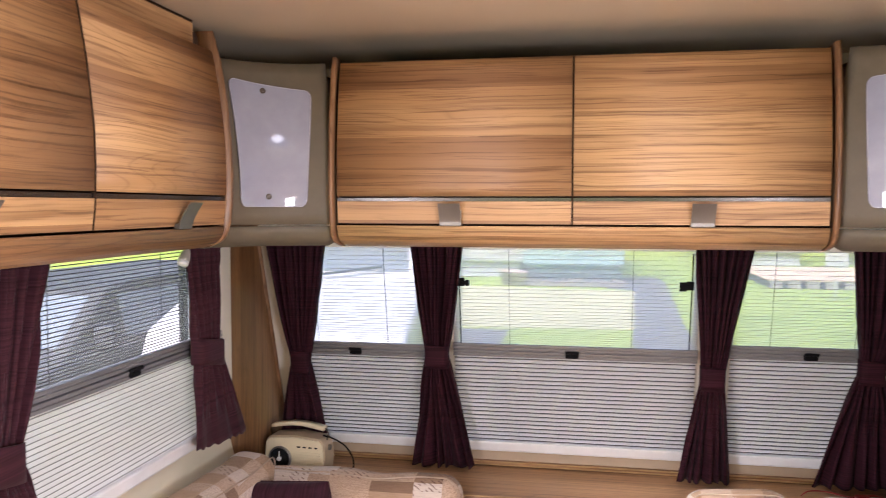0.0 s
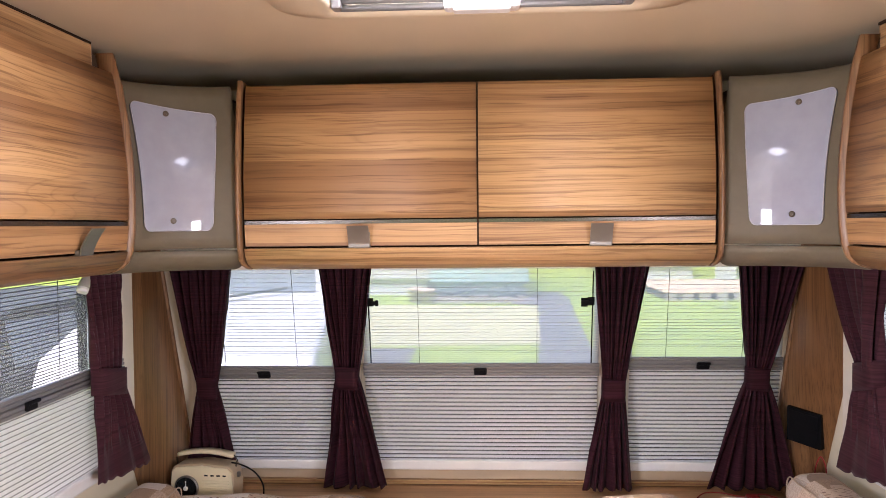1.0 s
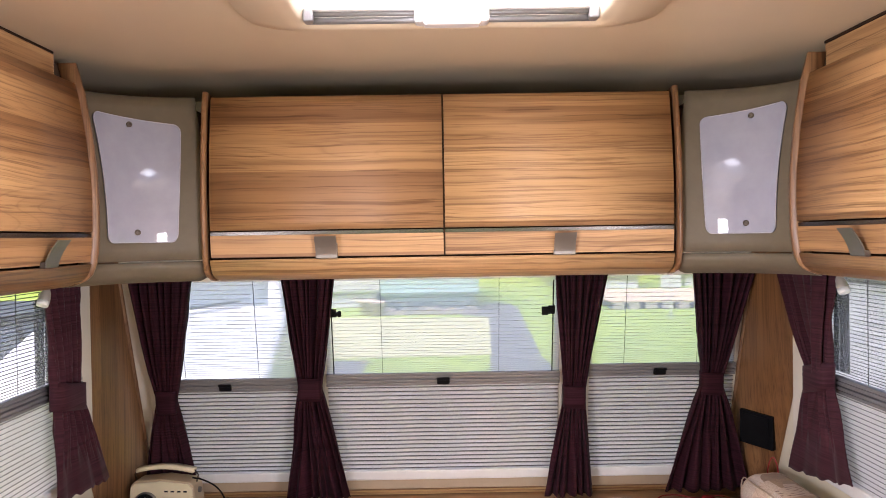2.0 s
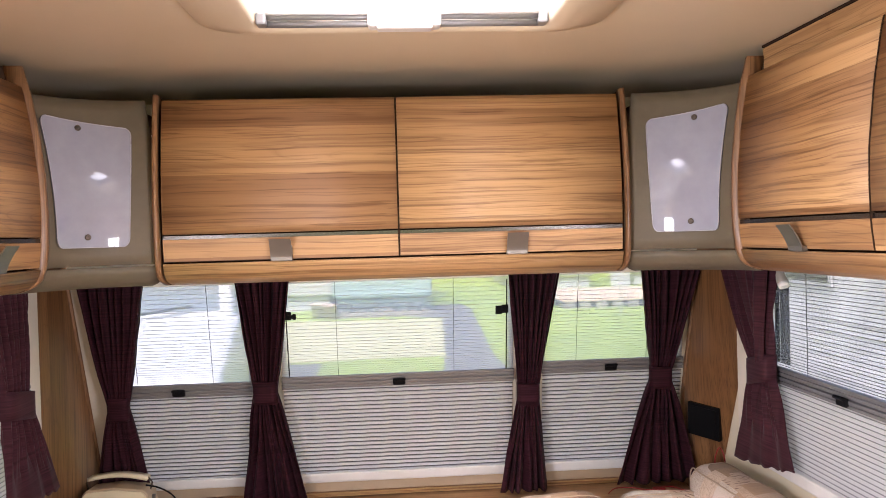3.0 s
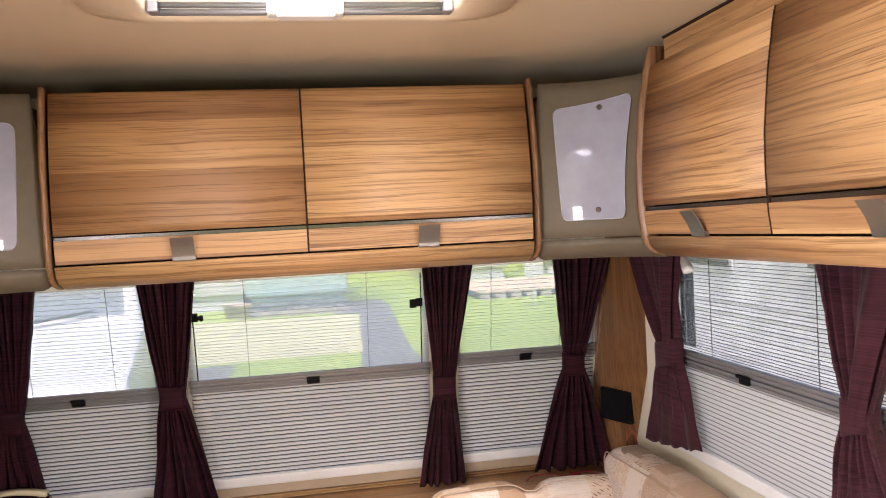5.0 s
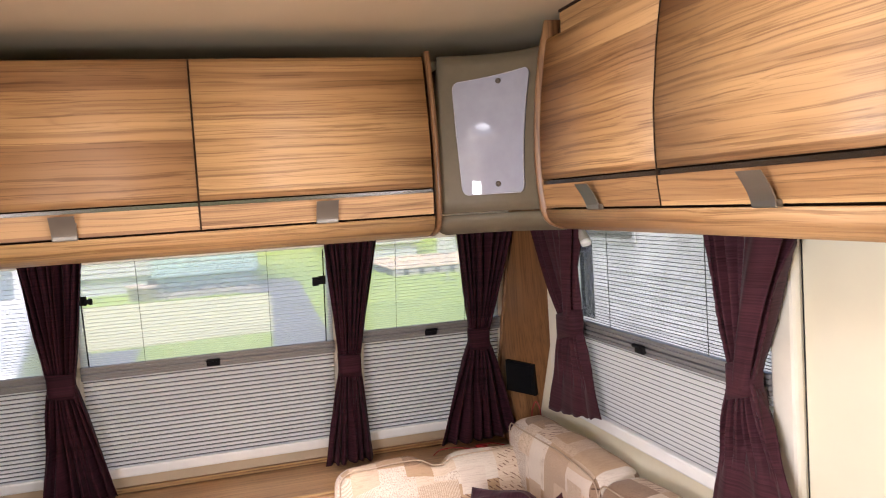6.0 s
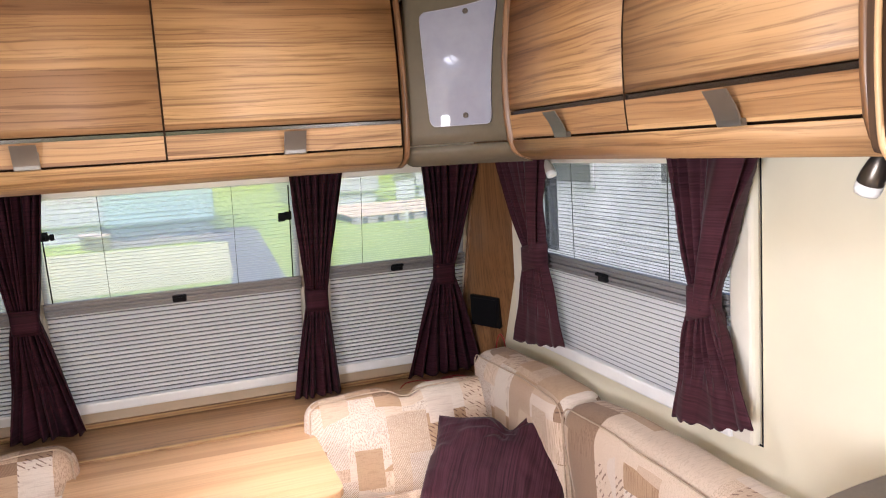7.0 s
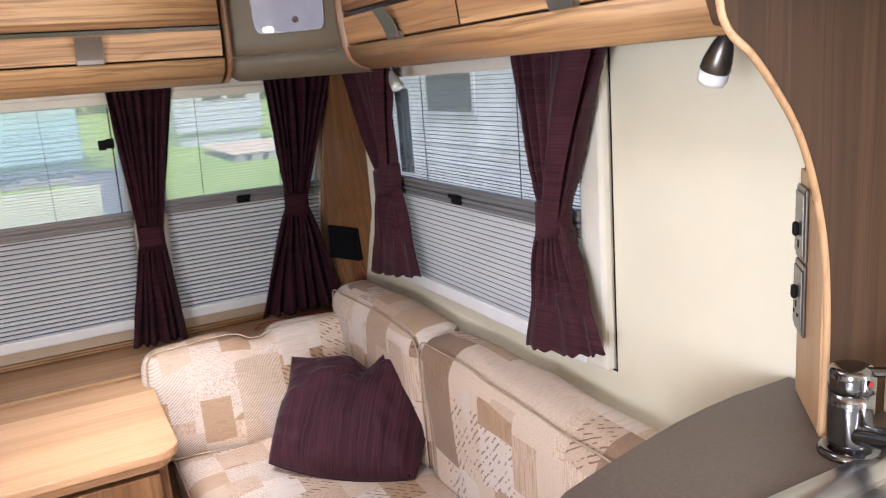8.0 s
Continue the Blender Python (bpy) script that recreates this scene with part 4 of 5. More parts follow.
curtain(on_right, (1.01, 1.285), (1.146, 1.203), (1.03, 1.29), 1.45, 1.131, 0.855, 0.066, PLUM_LIT, "plum slub curtain tied back at the rear of the side window", 7, 6, 0.012, 0.012, 0.9, (1.0, 1.105, 1.15, 1.19), (0.05, -0.005))
curtain(on_left, (1.82, 2.03), (1.895, 2.025), (1.87, 2.19), 1.45, 1.115, 0.845, 0.062, PLUM_LIT, "plum slub curtain tied back above the sofa corner", 6, 7, 0.01, 0.012, 0.6, None, (0.015, -0.02))
curtain(on_left, (1.005, 1.32), (1.06, 1.20), (0.99, 1.31), 1.45, 1.06, 0.80, 0.066, PLUM_LIT, "plum slub curtain tied back at the rear of the side window", 6, 8, 0.012, 0.012, 0.6)


# ---- seating ----
def cushion_shape(size, r, bulge, seed, lean=None, dents=(), n=18):
    """A stuffed box cushion about the origin: rounded, bulging, uneven. Returns the mesh and the function that bent it."""
    H = Vector(size) / 2

    def bend(p):
        q = Vector(p)
        k = [q[i] / H[i] for i in range(3)]
        for i in range(3):
            a, b = (i + 1) % 3, (i + 2) % 3
            q[i] += bulge[i] * k[i] * (1 - k[a] ** 2) * (1 - k[b] ** 2)
        nz = noise.noise_vector(Vector(p) * 7 + Vector((seed, seed * 2, 0)))
        q += nz * 0.006 + noise.noise_vector(Vector(p) * 3.2 + Vector((seed * 5, 0, seed))) * 0.012
        for (cx, cy, cz), rad, push in dents:
            w = math.exp(-((p[0] - cx) ** 2 + (p[1] - cy) ** 2 * 0.5 + (p[2] - cz) ** 2) / rad ** 2)
            q += Vector(push) * w
        return lean @ q if lean else q

    def rounded_point(p):
        q = Vector([max(-(H[i] - r), min(H[i] - r, p[i])) for i in range(3)])
        d = Vector(p) - q
        return q + d.normalized() * r if d.length > 1e-9 else q

    t = bmesh.new()
    bmesh.ops.create_cube(t, size=2)
    bmesh.ops.subdivide_edges(t, edges=t.edges[:], cuts=n, use_grid_fill=True)
    for v in t.verts:
        p = Vector([H[i] * math.copysign(abs(v.co[i]) ** 0.8, v.co[i]) for i in range(3)])
        v.co = bend(rounded_point(p))
    return t, bend, H


def back_cushion(m, size, seed, label, face, dents=(), mat=0, bulge=(0.012, 0.02, 0.012)):
    """face: the axis and sign of the side that has the piping round it."""
    ob = thing("back_cushion", label, "cushion", m.translation, "back cushions")
    t, bend, H = cushion_shape(size, 0.052, bulge, seed, m, dents, n=28)
    part("cover", t, PATCH[mat], ob, "", True)
    ax, sg = face
    a, b = [i for i in range(3) if i != ax]
    loop = rounded(-H[a] + 0.006, H[a] - 0.006, -H[b] + 0.006, H[b] - 0.006, 0.045, 0, 8)
    dense = []
    for p, q in zip(loop, loop[1:] + loop[:1]):
        k = max(1, round((Vector(p) - Vector(q)).length / 0.03))
        dense += [Vector(p).lerp(Vector(q), i / k) for i in range(k)]
    pts = []
    for p in dense:
        c = [0, 0, 0]
        c[a], c[b], c[ax] = p[0], p[1], sg * (H[ax] - 0.012)
        pts.append(bend(Vector(c)))
    part("piping", tube(pts, 0.0022, 6, True), PIPING, ob, "fawn corded piping", True)
    return ob


def seat(x0, x1, y0, y1, label, mat, seed):
    m = Matrix.Translation(((x0 + x1) / 2, (y0 + y1) / 2, 0.34))
    ob = thing("seat_cushion", label, "cushion", m.translation, "seat cushions")
    t, bend, H = cushion_shape((x1 - x0, y1 - y0, 0.15), 0.04, (0.0, 0.0, 0.012), seed, m, n=20)
    part("cover", t, PATCH[mat], ob, "", True)
    loop = rounded(-H.x + 0.005, H.x - 0.005, -H.y + 0.005, H.y - 0.005, 0.045, H.z - 0.012, 8)
    part("piping", tube([bend(Vector(p)) for p in loop], 0.0032, 6, True), PIPING, ob, "fawn corded piping", True)
    return ob


for s, side in ((1, "right"), (-1, "left")):
    bm = box((s * 0.40 if s > 0 else -1.065, 0.72, 0), (1.065 if s > 0 else -0.40, 2.28, 0.263), 0.006)
    solo("sofa_base", bm, WOOD_Y, "wood-faced sofa base under the seat cushions", "sofa base")
for s in (1, -1):
    def mx(a, b):
        return (a, b) if s > 0 else (-b, -a)
    x0, x1 = mx(0.36, 0.955)
    seat(x0, x1, 1.22, 2.20, "patchwork seat cushion in the lounge corner", 1 if s > 0 else 2, 3 + s)
    seat(x0, x1, 0.74, 1.215, "patchwork seat cushion along the side wall", 2 if s > 0 else 0, 6 + s)
    # loose back cushions along the side wall
    back_cushion(pose(s * 0.983, 1.955 if s > 0 else 1.93, 0.596 if s > 0 else 0.582, 0, -s * 4, 0), (0.15, 0.605 if s > 0 else 0.555, 0.389 if s > 0 else 0.362), 11 + s, "patchwork back cushion in the corner under the curtain", (0, -s), (), 1, (0.016, 0.01, 0.012))
    back_cushion(pose(s * 0.983, 1.20, 0.59, 0, -s * 4, 0), (0.15, 0.895, 0.394), 15 + s, "long patchwork back cushion under the side window", (0, -s), (), 0 if s > 0 else 2, (0.016, 0.01, 0.014))
# back cushions that lean on the front shelf
back_cushion(pose(0.64, 2.197, 0.551, -17, 0, -2), (0.62, 0.135, 0.321), 21, "patchwork back cushion with a dented top beside the chest", (1, -1),
             [((0.0, 0.0, 0.16), 0.036, (0.0, 0.012, -0.085)), ((0.01, -0.06, 0.06), 0.05, (0.0, 0.018, 0.0)), ((0.16, -0.06, -0.02), 0.05, (0.0, 0.014, 0.0))], 2)
back_cushion(pose(-0.665, 2.197, 0.545, -17, 0, 2), (0.68, 0.135, 0.321), 22, "patchwork back cushion leaning below the radio", (1, -1),
             [((0.1, 0.0, 0.15), 0.08, (0.0, 0.0, -0.012))], 1)


def scatter(m, seed, label, notch, wide=0.2, tall=0.2, lift=0.0, peak=0.05):
    """A plump square cushion, thin at its edges, pressed in at the top."""
    ob = thing("scatter_cushion", label, "cushion", (0, 0, 0), "scatter cushions")

    def shape(a, b, sg):
        # a, b from -1 to 1 over the face
        ear = 1 + (peak if b > 0 else -0.05) * (a * a * b * b) - 0.05 * (1 - a * a) * b ** 4 - 0.05 * (1 - b * b) * a ** 4
        thick = 0.102 * ((1 - a * a) * (1 - b * b)) ** 0.48
        x, z = a * wide * ear * (1 - 0.16 * max(0.0, b) - 0.04 * max(0.0, -b) ** 3), b * tall * ear + 0.022 * a * a * max(0.0, -b) ** 2
        w = math.exp(-((a - notch) / 0.26) ** 2) * smoothstep(0.1, 1.0, b)
        z -= 0.34 * tall * w
        z += lift * a * max(0.0, b)
        thick *= 1 - 0.35 * w
        nz = noise.noise(Vector((a * 2.2 + seed, b * 2.2, sg)))
        fold = 0.012 * noise.noise(Vector((a * 5 + b * 2, b * 5 + seed, sg * 2))) * (1 - max(abs(a), abs(b)) ** 6)
        # creases that run from the dent and from the corners
        ang = math.atan2(b - 0.75, a - notch)
        far = math.hypot(b - 0.75, a - notch)
        fold += 0.012 * math.sin(9 * ang + 3 * noise.noise(Vector((a * 2, b * 2, seed)))) * math.exp(-far * 1.6) * smoothstep(0, 0.25, far) * (1 - max(abs(a), abs(b)) ** 8)
        fold += 0.009 * noise.noise(Vector((a * 3, b * 11, seed * 2))) * smoothstep(0.4, 0.9, abs(a)) * (1 - a ** 8) * (1 - b ** 8)
        return Vector((x, sg * (thick + 0.012 * nz * (1 - a ** 4) * (1 - b ** 4) + fold), z))

    t = bmesh.new()
    n = 64
    for sg in (-1, 1):
        sheet(lambda u, v: shape(math.sin((2 * u - 1) * math.pi / 2), math.sin((2 * v - 1) * math.pi / 2), sg), n, n, t)
    bmesh.ops.remove_doubles(t, verts=t.verts[:], dist=0.0006)
    part("cover", t, PLUM_CUSHION, ob, "", True)
    ring = [(a, -1) for a in np.linspace(-1, 1, 20)[:-1]] + [(1, b) for b in np.linspace(-1, 1, 20)[:-1]] + [(a, 1) for a in np.linspace(1, -1, 20)[:-1]] + [(-1, b) for b in np.linspace(1, -1, 20)[:-1]]
    part("seam", tube([shape(float(a), float(b), 1) for a, b in ring], 0.003, 6, True), PLUM_CUSHION, ob, "", True)
    part("zip_pull", box(tuple(shape(0.94, -0.96, -1) - Vector((0.002, 0.002, 0.005))), tuple(shape(0.94, -0.96, -1) + Vector((0.002, 0.002, 0.005))), 0.0008), BLACK, ob, "small metal zip pull")
    ob.matrix_basis = m
    return ob


facing = Matrix.Translation((0.795, 1.83, 0.552)) @ Euler((radians(-48), radians(4), radians(-40))).to_matrix().to_4x4()
scatter(facing, 4, "plum ribbed scatter cushion dented at its top edge", 0.12, 0.212, 0.19, 0.085, 0.20)
facing = Matrix.Translation((-0.86, 2.0, 0.547)) @ Euler((radians(-20), radians(-5), radians(4))).to_matrix().to_4x4()
scatter(facing, 9, "plum ribbed scatter cushion leaning in the sofa corner", -3.0, 0.235, 0.19, -0.01, -0.05)

# ---- chest of drawers and the shelf behind it ----
solo("window_shelf", box((-1.0, 2.275, 0.606), (1.0, 2.588, 0.632), 0.003), SHELF, "brown wood-grain shelf below the front windows", "shelf", "structure")
solo("shelf_front", box((-1.06, 2.29, 0.0), (1.06, 2.31, 0.605)), SHELF, "wood panel below the shelf", "panel", "structure")
chest = thing("chest_of_drawers", "pale wood chest of drawers with a rounded top between the sofas", "chest", (0.0, 2.0, 0))


def rounded_slab(x0, x1, y0, y1, z0, z1, r, e=0.0015):
    """A top with rounded corners and eased edges."""
    t = bmesh.new()
    loops = [rounded(x0 + e, x1 - e, y0 + e, y1 - e, r, z0), rounded(x0, x1, y0, y1, r, z0 + e), rounded(x0, x1, y0, y1, r, z1 - e), rounded(x0 + e, x1 - e, y0 + e, y1 - e, r, z1)]
    rr = [[t.verts.new(p) for p in lp] for lp in loops]
    for a, b in zip(rr, rr[1:]):
        for i in range(len(a)):
            t.faces.new((a[i], a[(i + 1) % len(a)], b[(i + 1) % len(b)], b[i]))
    t.faces.new(rr[0][::-1])
    t.faces.new(rr[-1])
    return t


part("top", rounded_slab(-0.345, 0.345, 1.735, 2.272, 0.606, 0.626, 0.05), TABLE, chest, "pale wood top with rounded corners")
part("pull_out_board", rounded_slab(-0.330, 0.330, 1.745, 2.26, 0.584, 0.602, 0.05), TABLE, chest, "pull-out board under the top")
part("carcass", box((-0.315, 1.775, 0.0), (0.315, 2.26, 0.582), 0.003), WOOD_Z, chest, "wood carcass")
part("back_edge", box((-0.345, 2.2725, 0.6325), (0.345, 2.2795, 0.6365), 0.001), GOLD, chest, "pale edging line at the back of the top")
for i, (a, b) in enumerate(((0.40, 0.57), (0.21, 0.39), (0.05, 0.20))):
    dr = part("drawer", box((-0.295, 1.752, a), (0.295, 1.773, b), 0.004), WOOD_Z, chest, "wood-grain drawer front")
    part("handle", box((-0.05, 1.728, b - 0.045), (0.05, 1.751, b - 0.030), 0.003), NICKEL, dr, "metal drawer pull")

# ---- radio on the shelf ----
radio = thing("radio", "cream retro portable radio with a carrying handle on the shelf", "radio", (-0.905, 2.43, 0.632))
turn = Matrix.Translation((-0.897, 2.388, 0.632)) @ Euler((0, 0, radians(-5))).to_matrix().to_4x4() @ Matrix.Scale(0.94, 4)


def rpart(name, bm, mat, parent, label="", smooth=False):
    bm.transform(turn)
    return part(name, bm, mat, parent, label, smooth)


prof = [(-0.112, 0.004), (0.112, 0.004), (0.115, 0.06), (0.111, 0.122), (0.095, 0.137), (0.0, 0.145), (-0.095, 0.137), (-0.111, 0.122), (-0.115, 0.06)]
body = rpart("body", prism(prof, 1, -0.04, 0.04, bevel=0.006), TAN_RADIO, radio, "tan case sides")
front = rpart("front", prism([(x * 0.965, 0.004 + (z - 0.004) * 0.955) for x, z in prof], 1, -0.047, -0.0405, bevel=0.002), CREAM_RADIO, radio, "cream front panel")
bm = disc_turn([(0.043, 0.0), (0.043, 0.006), (0.040, 0.008), (0.038, 0.006)], (-0.052, -0.047, 0.062), 28, Vector((0, -1, 0)))
dial = rpart("dial", bm, NICKEL, radio, "round tuning dial with a metal rim")
rpart("dial_face", disc_turn([(0.037, 0.0), (0.037, 0.0015)], (-0.052, -0.0535, 0.062), 28, Vector((0, -1, 0))), plain("dark_dial", (0.012, 0.014, 0.016), 0.2), dial, "black dial face")
bm = disc_turn([(0.008, 0.0), (0.0075, 0.005), (0.004, 0.007)], (-0.052, -0.0555, 0.062), 20, Vector((0, -1, 0)))
box((-0.0532, -0.0585, 0.066), (-0.0508, -0.0555, 0.088), bm=bm)
rpart("pointer", bm, WHITE_PLASTIC, dial, "white dial pointer")
for i in range(9):
    rpart("grille_slat", box((0.004, -0.0505, 0.012 + i * 0.0092), (0.100, -0.0475, 0.0165 + i * 0.0092), 0.001), CREAM_RADIO, radio, "raised cream grille slat")
for i in range(4):
    rpart("mark", box((0.012 + i * 0.022, -0.0482, 0.104), (0.024 + i * 0.022, -0.0472, 0.109)), BLACK, radio, "dark lettering bar")
for x in (-1, 1):
    rpart("handle_wire", tube([(x * 0.105, 0, 0.125), (x * 0.112, 0, 0.150), (x * 0.098, 0, 0.168)], 0.0028), CHROME, radio, "bent chrome handle wire", True)
rpart("handle", slab(lambda u, v: Vector((-0.1 + 0.2 * u, -0.018 + 0.036 * v, 0.160 + 0.013 * math.sin(math.pi * u))), 10, 2, (0, 0, 0.012)), CREAM_RADIO, radio, "arched cream carrying handle", True)
for x in (-0.116, 0.116):
    rpart("side_knob", disc_turn([(0.010, -0.004), (0.010, 0.004), (0.006, 0.006)], (x, 0, 0.10), 16, Vector((math.copysign(1, x), 0, 0))), NICKEL, radio, "small side knob")
cable = [turn @ Vector(p) for p in ((0.09, 0.0, 0.140), (0.13, 0.0, 0.132), (0.175, 0.005, 0.105), (0.20, 0.01, 0.06), (0.195, 0.012, 0.015), (0.165, 0.02, 0.004), (0.12, 0.05, 0.004))]


def spline(pts, k=8):
    out = []
    P = [Vector(p) for p in pts]
    for i in range(len(P) - 1):
        a, b, c, d = P[max(i - 1, 0)], P[i], P[i + 1], P[min(i + 2, len(P) - 1)]
        for j in range(k):
            t = j / k
            out.append(0.5 * ((2 * b) + (c - a) * t + (2 * a - 5 * b + 4 * c - d) * t * t + (3 * b - a - 3 * c + d) * t ** 3))
    return out + [P[-1]]


solo("power_cable", tube(spline(cable), 0.0028, 8), BLACK, "black power cable curling behind the radio", "cable", smooth=True)

# red cord on the shelf and the small wire loop in the corner
cord_pts = [(0.70, 2.45, 0.637), (0.73, 2.47, 0.646), (0.78, 2.46, 0.650), (0.84, 2.44, 0.645), (0.90, 2.42, 0.660), (0.96, 2.43, 0.640)]
solo("red_cord", tube(spline(cord_pts), 0.0022, 8), RED, "red cord lying on the shelf", "cord", smooth=True)
bm = box((0.845, 2.40, 0.633), (0.885, 2.43, 0.660), 0.005)
solo("cord_plug", bm, RED, "small red plug on the shelf", "plug")
solo("wire_loop", tube(spline([(1.025, 2.33, 0.70), (1.02, 2.32, 0.775), (1.032, 2.31, 0.815), (1.044, 2.30, 0.775), (1.04, 2.31, 0.71)]), 0.0022, 6), RED, "thin dark red wire loop behind the cushion", "wire", smooth=True)


# ---- reading lights ----
def reading_light(at, aim, mat, label, size=1.0, slim=1.0):
    """A small spotlight on a stem: at is the foot under the locker, aim its pointing direction."""
    lt = thing("reading_light", label, "spotlight", at, "reading lights")
    at = Vector(at)
    head = at + Vector((0, 0, -0.018))
    part("foot", disc_turn([(0.016, -0.006), (0.016, 0.0)], at, 20), DARK_METAL, lt, "round foot")
    part("stem", tube([at, head], 0.0035), CHROME, lt, "thin chrome stem", True)
    if at.y > 1.7:
        part("arm", tube([at + Vector((0, 0, -0.003)), Vector((math.copysign(W, at.x), at.y, at.z - 0.003))], 0.004), CHROME, lt, "short chrome wall arm", True)
    d = Vector(aim).normalized()
    k, r = size, size * slim
    part("shade", disc_turn([(0.004 * r, -0.004), (0.011 * r, 0.002), (0.018 * r, 0.016 * k), (0.0235 * r, 0.036 * k), (0.025 * r, 0.050 * k), (0.024 * r, 0.052 * k)], head, 24, d), mat, lt, "tapered metal shade", True)
    ln = part("lens_ring", disc_turn([(0.0245 * r, 0.050 * k), (0.0245 * r, 0.064 * k), (0.022 * r, 0.070 * k), (0.014 * r, 0.068 * k), (0.010 * r, 0.066 * k)], head, 24, d), WHITE_PLASTIC, lt, "pale frosted lens ring", True)
    return lt


reading_light((0.910, 0.680, 1.446), (0.02, 0.42, -0.91), DARK_METAL, "bronzed metal spotlight under the locker beside the partition", 0.88, 0.84)
reading_light((0.945, 1.735, 1.436), (0.1, -0.45, -0.9), PALE_METAL, "small pale spotlight under the corner of the lockers", 0.66, 0.85)
reading_light((-0.945, 1.745, 1.436), (-0.1, -0.45, -0.9), PALE_METAL, "small pale spotlight under the corner of the lockers", 0.66, 0.85)

# ---- partition with the sockets ----
EDGE = [(0.945, 0.949), (1.03, 0.952), (1.10, 0.951), (1.169, 0.945), (1.223, 0.933), (1.276, 0.915), (1.325, 0.890), (1.371, 0.854), (1.405, 0.821), (1.43, 0.789), (1.47, 0.776), (1.60, 0.772), (1.80, 0.79), (1.95, 0.82)]
EDGE = [(q.x, q.y) for q in spline([(z, x, 0) for z, x in EDGE], 5)]
partition = thing("partition", "wood-grain end partition with a curved edge beside the kitchen", "partition", (1.0, 0.6, 0.95))
bm = bmesh.new()
near, far, wn, wf = [], [], [], []
for z, x in EDGE:
    over = z > 1.43
    near.append(bm.verts.new((x + 0.004, 0.566, z)))
    far.append(bm.verts.new((x + 0.004, 0.585, z) if over else (1.042, 0.672, z)))
    wn.append(bm.verts.new((W - 0.003, 0.566, z)))
for i in range(len(EDGE) - 1):
    bm.faces.new((near[i], near[i + 1], wn[i + 1], wn[i]))
    bm.faces.new((near[i], far[i], far[i + 1], near[i + 1]))
    bm.faces.new((far[i], wn[i], wn[i + 1], far[i + 1]))
bm.faces.new((near[0], wn[0], far[0]))
bm.faces.new((near[-1], far[-1], wn[-1]))
# the panel's shade is carried by its darker wood colour
part("panel", bm, WOOD_SHADE, partition, "upright wood-grain panel")
rim = [Vector((x, 0.566, z)) for z, x in EDGE]
bm = tube(rim, 0.0042, 10)
part("edging", bm, BEECH, partition, "pale rounded edging", True)
# the face between the edge and the wall carries the sockets
fa, fb = Vector((0.950, 0.566)), Vector((1.042, 0.672))
fd = (fb - fa).normalized()
fn = Vector((-fd.y, fd.x))


def on_face(u, d, z):
    p = fa + fd * u + fn * d
    return Vector((p.x, p.y, z))


part("socket_face", wbox(on_face, 0.001, (fb - fa).length - 0.004, 0.001, 0.005, 0.951, 1.255), BEECH, partition, "pale wood face with the sockets")
for i, z in enumerate((1.143, 1.045)):
    so = thing("socket", "dark-framed switched socket on the partition" if i else "dark-framed switch plate on the partition", "socket", on_face(0.108, 0.006, z), "sockets")
    part("frame", wbox(on_face, 0.080, 0.134, 0.005, 0.010, z - 0.002, z + 0.094, 0.003), DARK_METAL, so, "dark surround")
    part("plate", wbox(on_face, 0.084, 0.130, 0.0095, 0.012, z + 0.007, z + 0.086, 0.001), NICKEL, so, "brushed face plate")
    part("switch", wbox(on_face, 0.101, 0.113, 0.012, 0.019, z + 0.030 + 0.015 * i, z + 0.048 + 0.015 * i, 0.003), BLACK, so, "black rocker switch")
    if i:
        bm = wbox(on_face, 0.108, 0.113, 0.0118, 0.0128, z + 0.032, z + 0.040)
        wbox(on_face, 0.096, 0.103, 0.0118, 0.0128, z + 0.022, z + 0.026, 0, bm)
        wbox(on_face, 0.118, 0.125, 0.0118, 0.0128, z + 0.022, z + 0.026, 0, bm)
        part("pin_holes", bm, BLACK, so, "black pin holes")
    else:
        part("mark", wbox(on_face, 0.102, 0.109, 0.0118, 0.0126, z + 0.015, z + 0.024), BLACK, so, "dark printed mark")

# ---- kitchen ----
wt = [(W - 0.003, 0.708), (0.957, 0.706), (0.90, 0.701), (0.839, 0.692), (0.78, 0.679), (0.723, 0.665), (0.67, 0.651), (0.623, 0.637), (0.57, 0.612), (0.53, 0.575), (0.51, 0.53), (0.505, 0.46), (0.505, -1.4), (W - 0.003, -1.4)]
worktop = thing("worktop", "grey-brown laminate worktop with a rounded end", "worktop", (0.8, 0.0, 0.912))
part("top", prism(wt, 2, 0.914, 0.95, bevel=0.003), WORKTOP, worktop)
part("edging", slab(lambda u, v: Vector((*wt[round(u * 12)], 0.916 + 0.03 * v)), 12, 1, (-0.002, 0.0012, 0)), WORKTOP, worktop, "darker edge band")
base = thing("kitchen_cabinet", "wood-grain kitchen base cabinet under the worktop", "cabinet", (0.8, -0.3, 0))
part("body", box((0.55, -1.4, 0.0), (1.06, 0.62, 0.911), 0.003), WOOD_Z, base)
for a, b in ((-1.38, -0.75), (-0.74, -0.08), (-0.07, 0.6)):
    dr = part("door", box((0.53, a, 0.10), (0.549, b, 0.89), 0.004), WOOD_Z, base, "wood-grain door")
    part("handle", box((0.505, b - 0.06, 0.55), (0.529, b - 0.045, 0.70), 0.003), NICKEL, dr, "metal pull")
sink = thing("sink", "stainless steel sink set into the worktop", "sink", (0.80, 0.27, 0.951))
bm = bmesh.new()
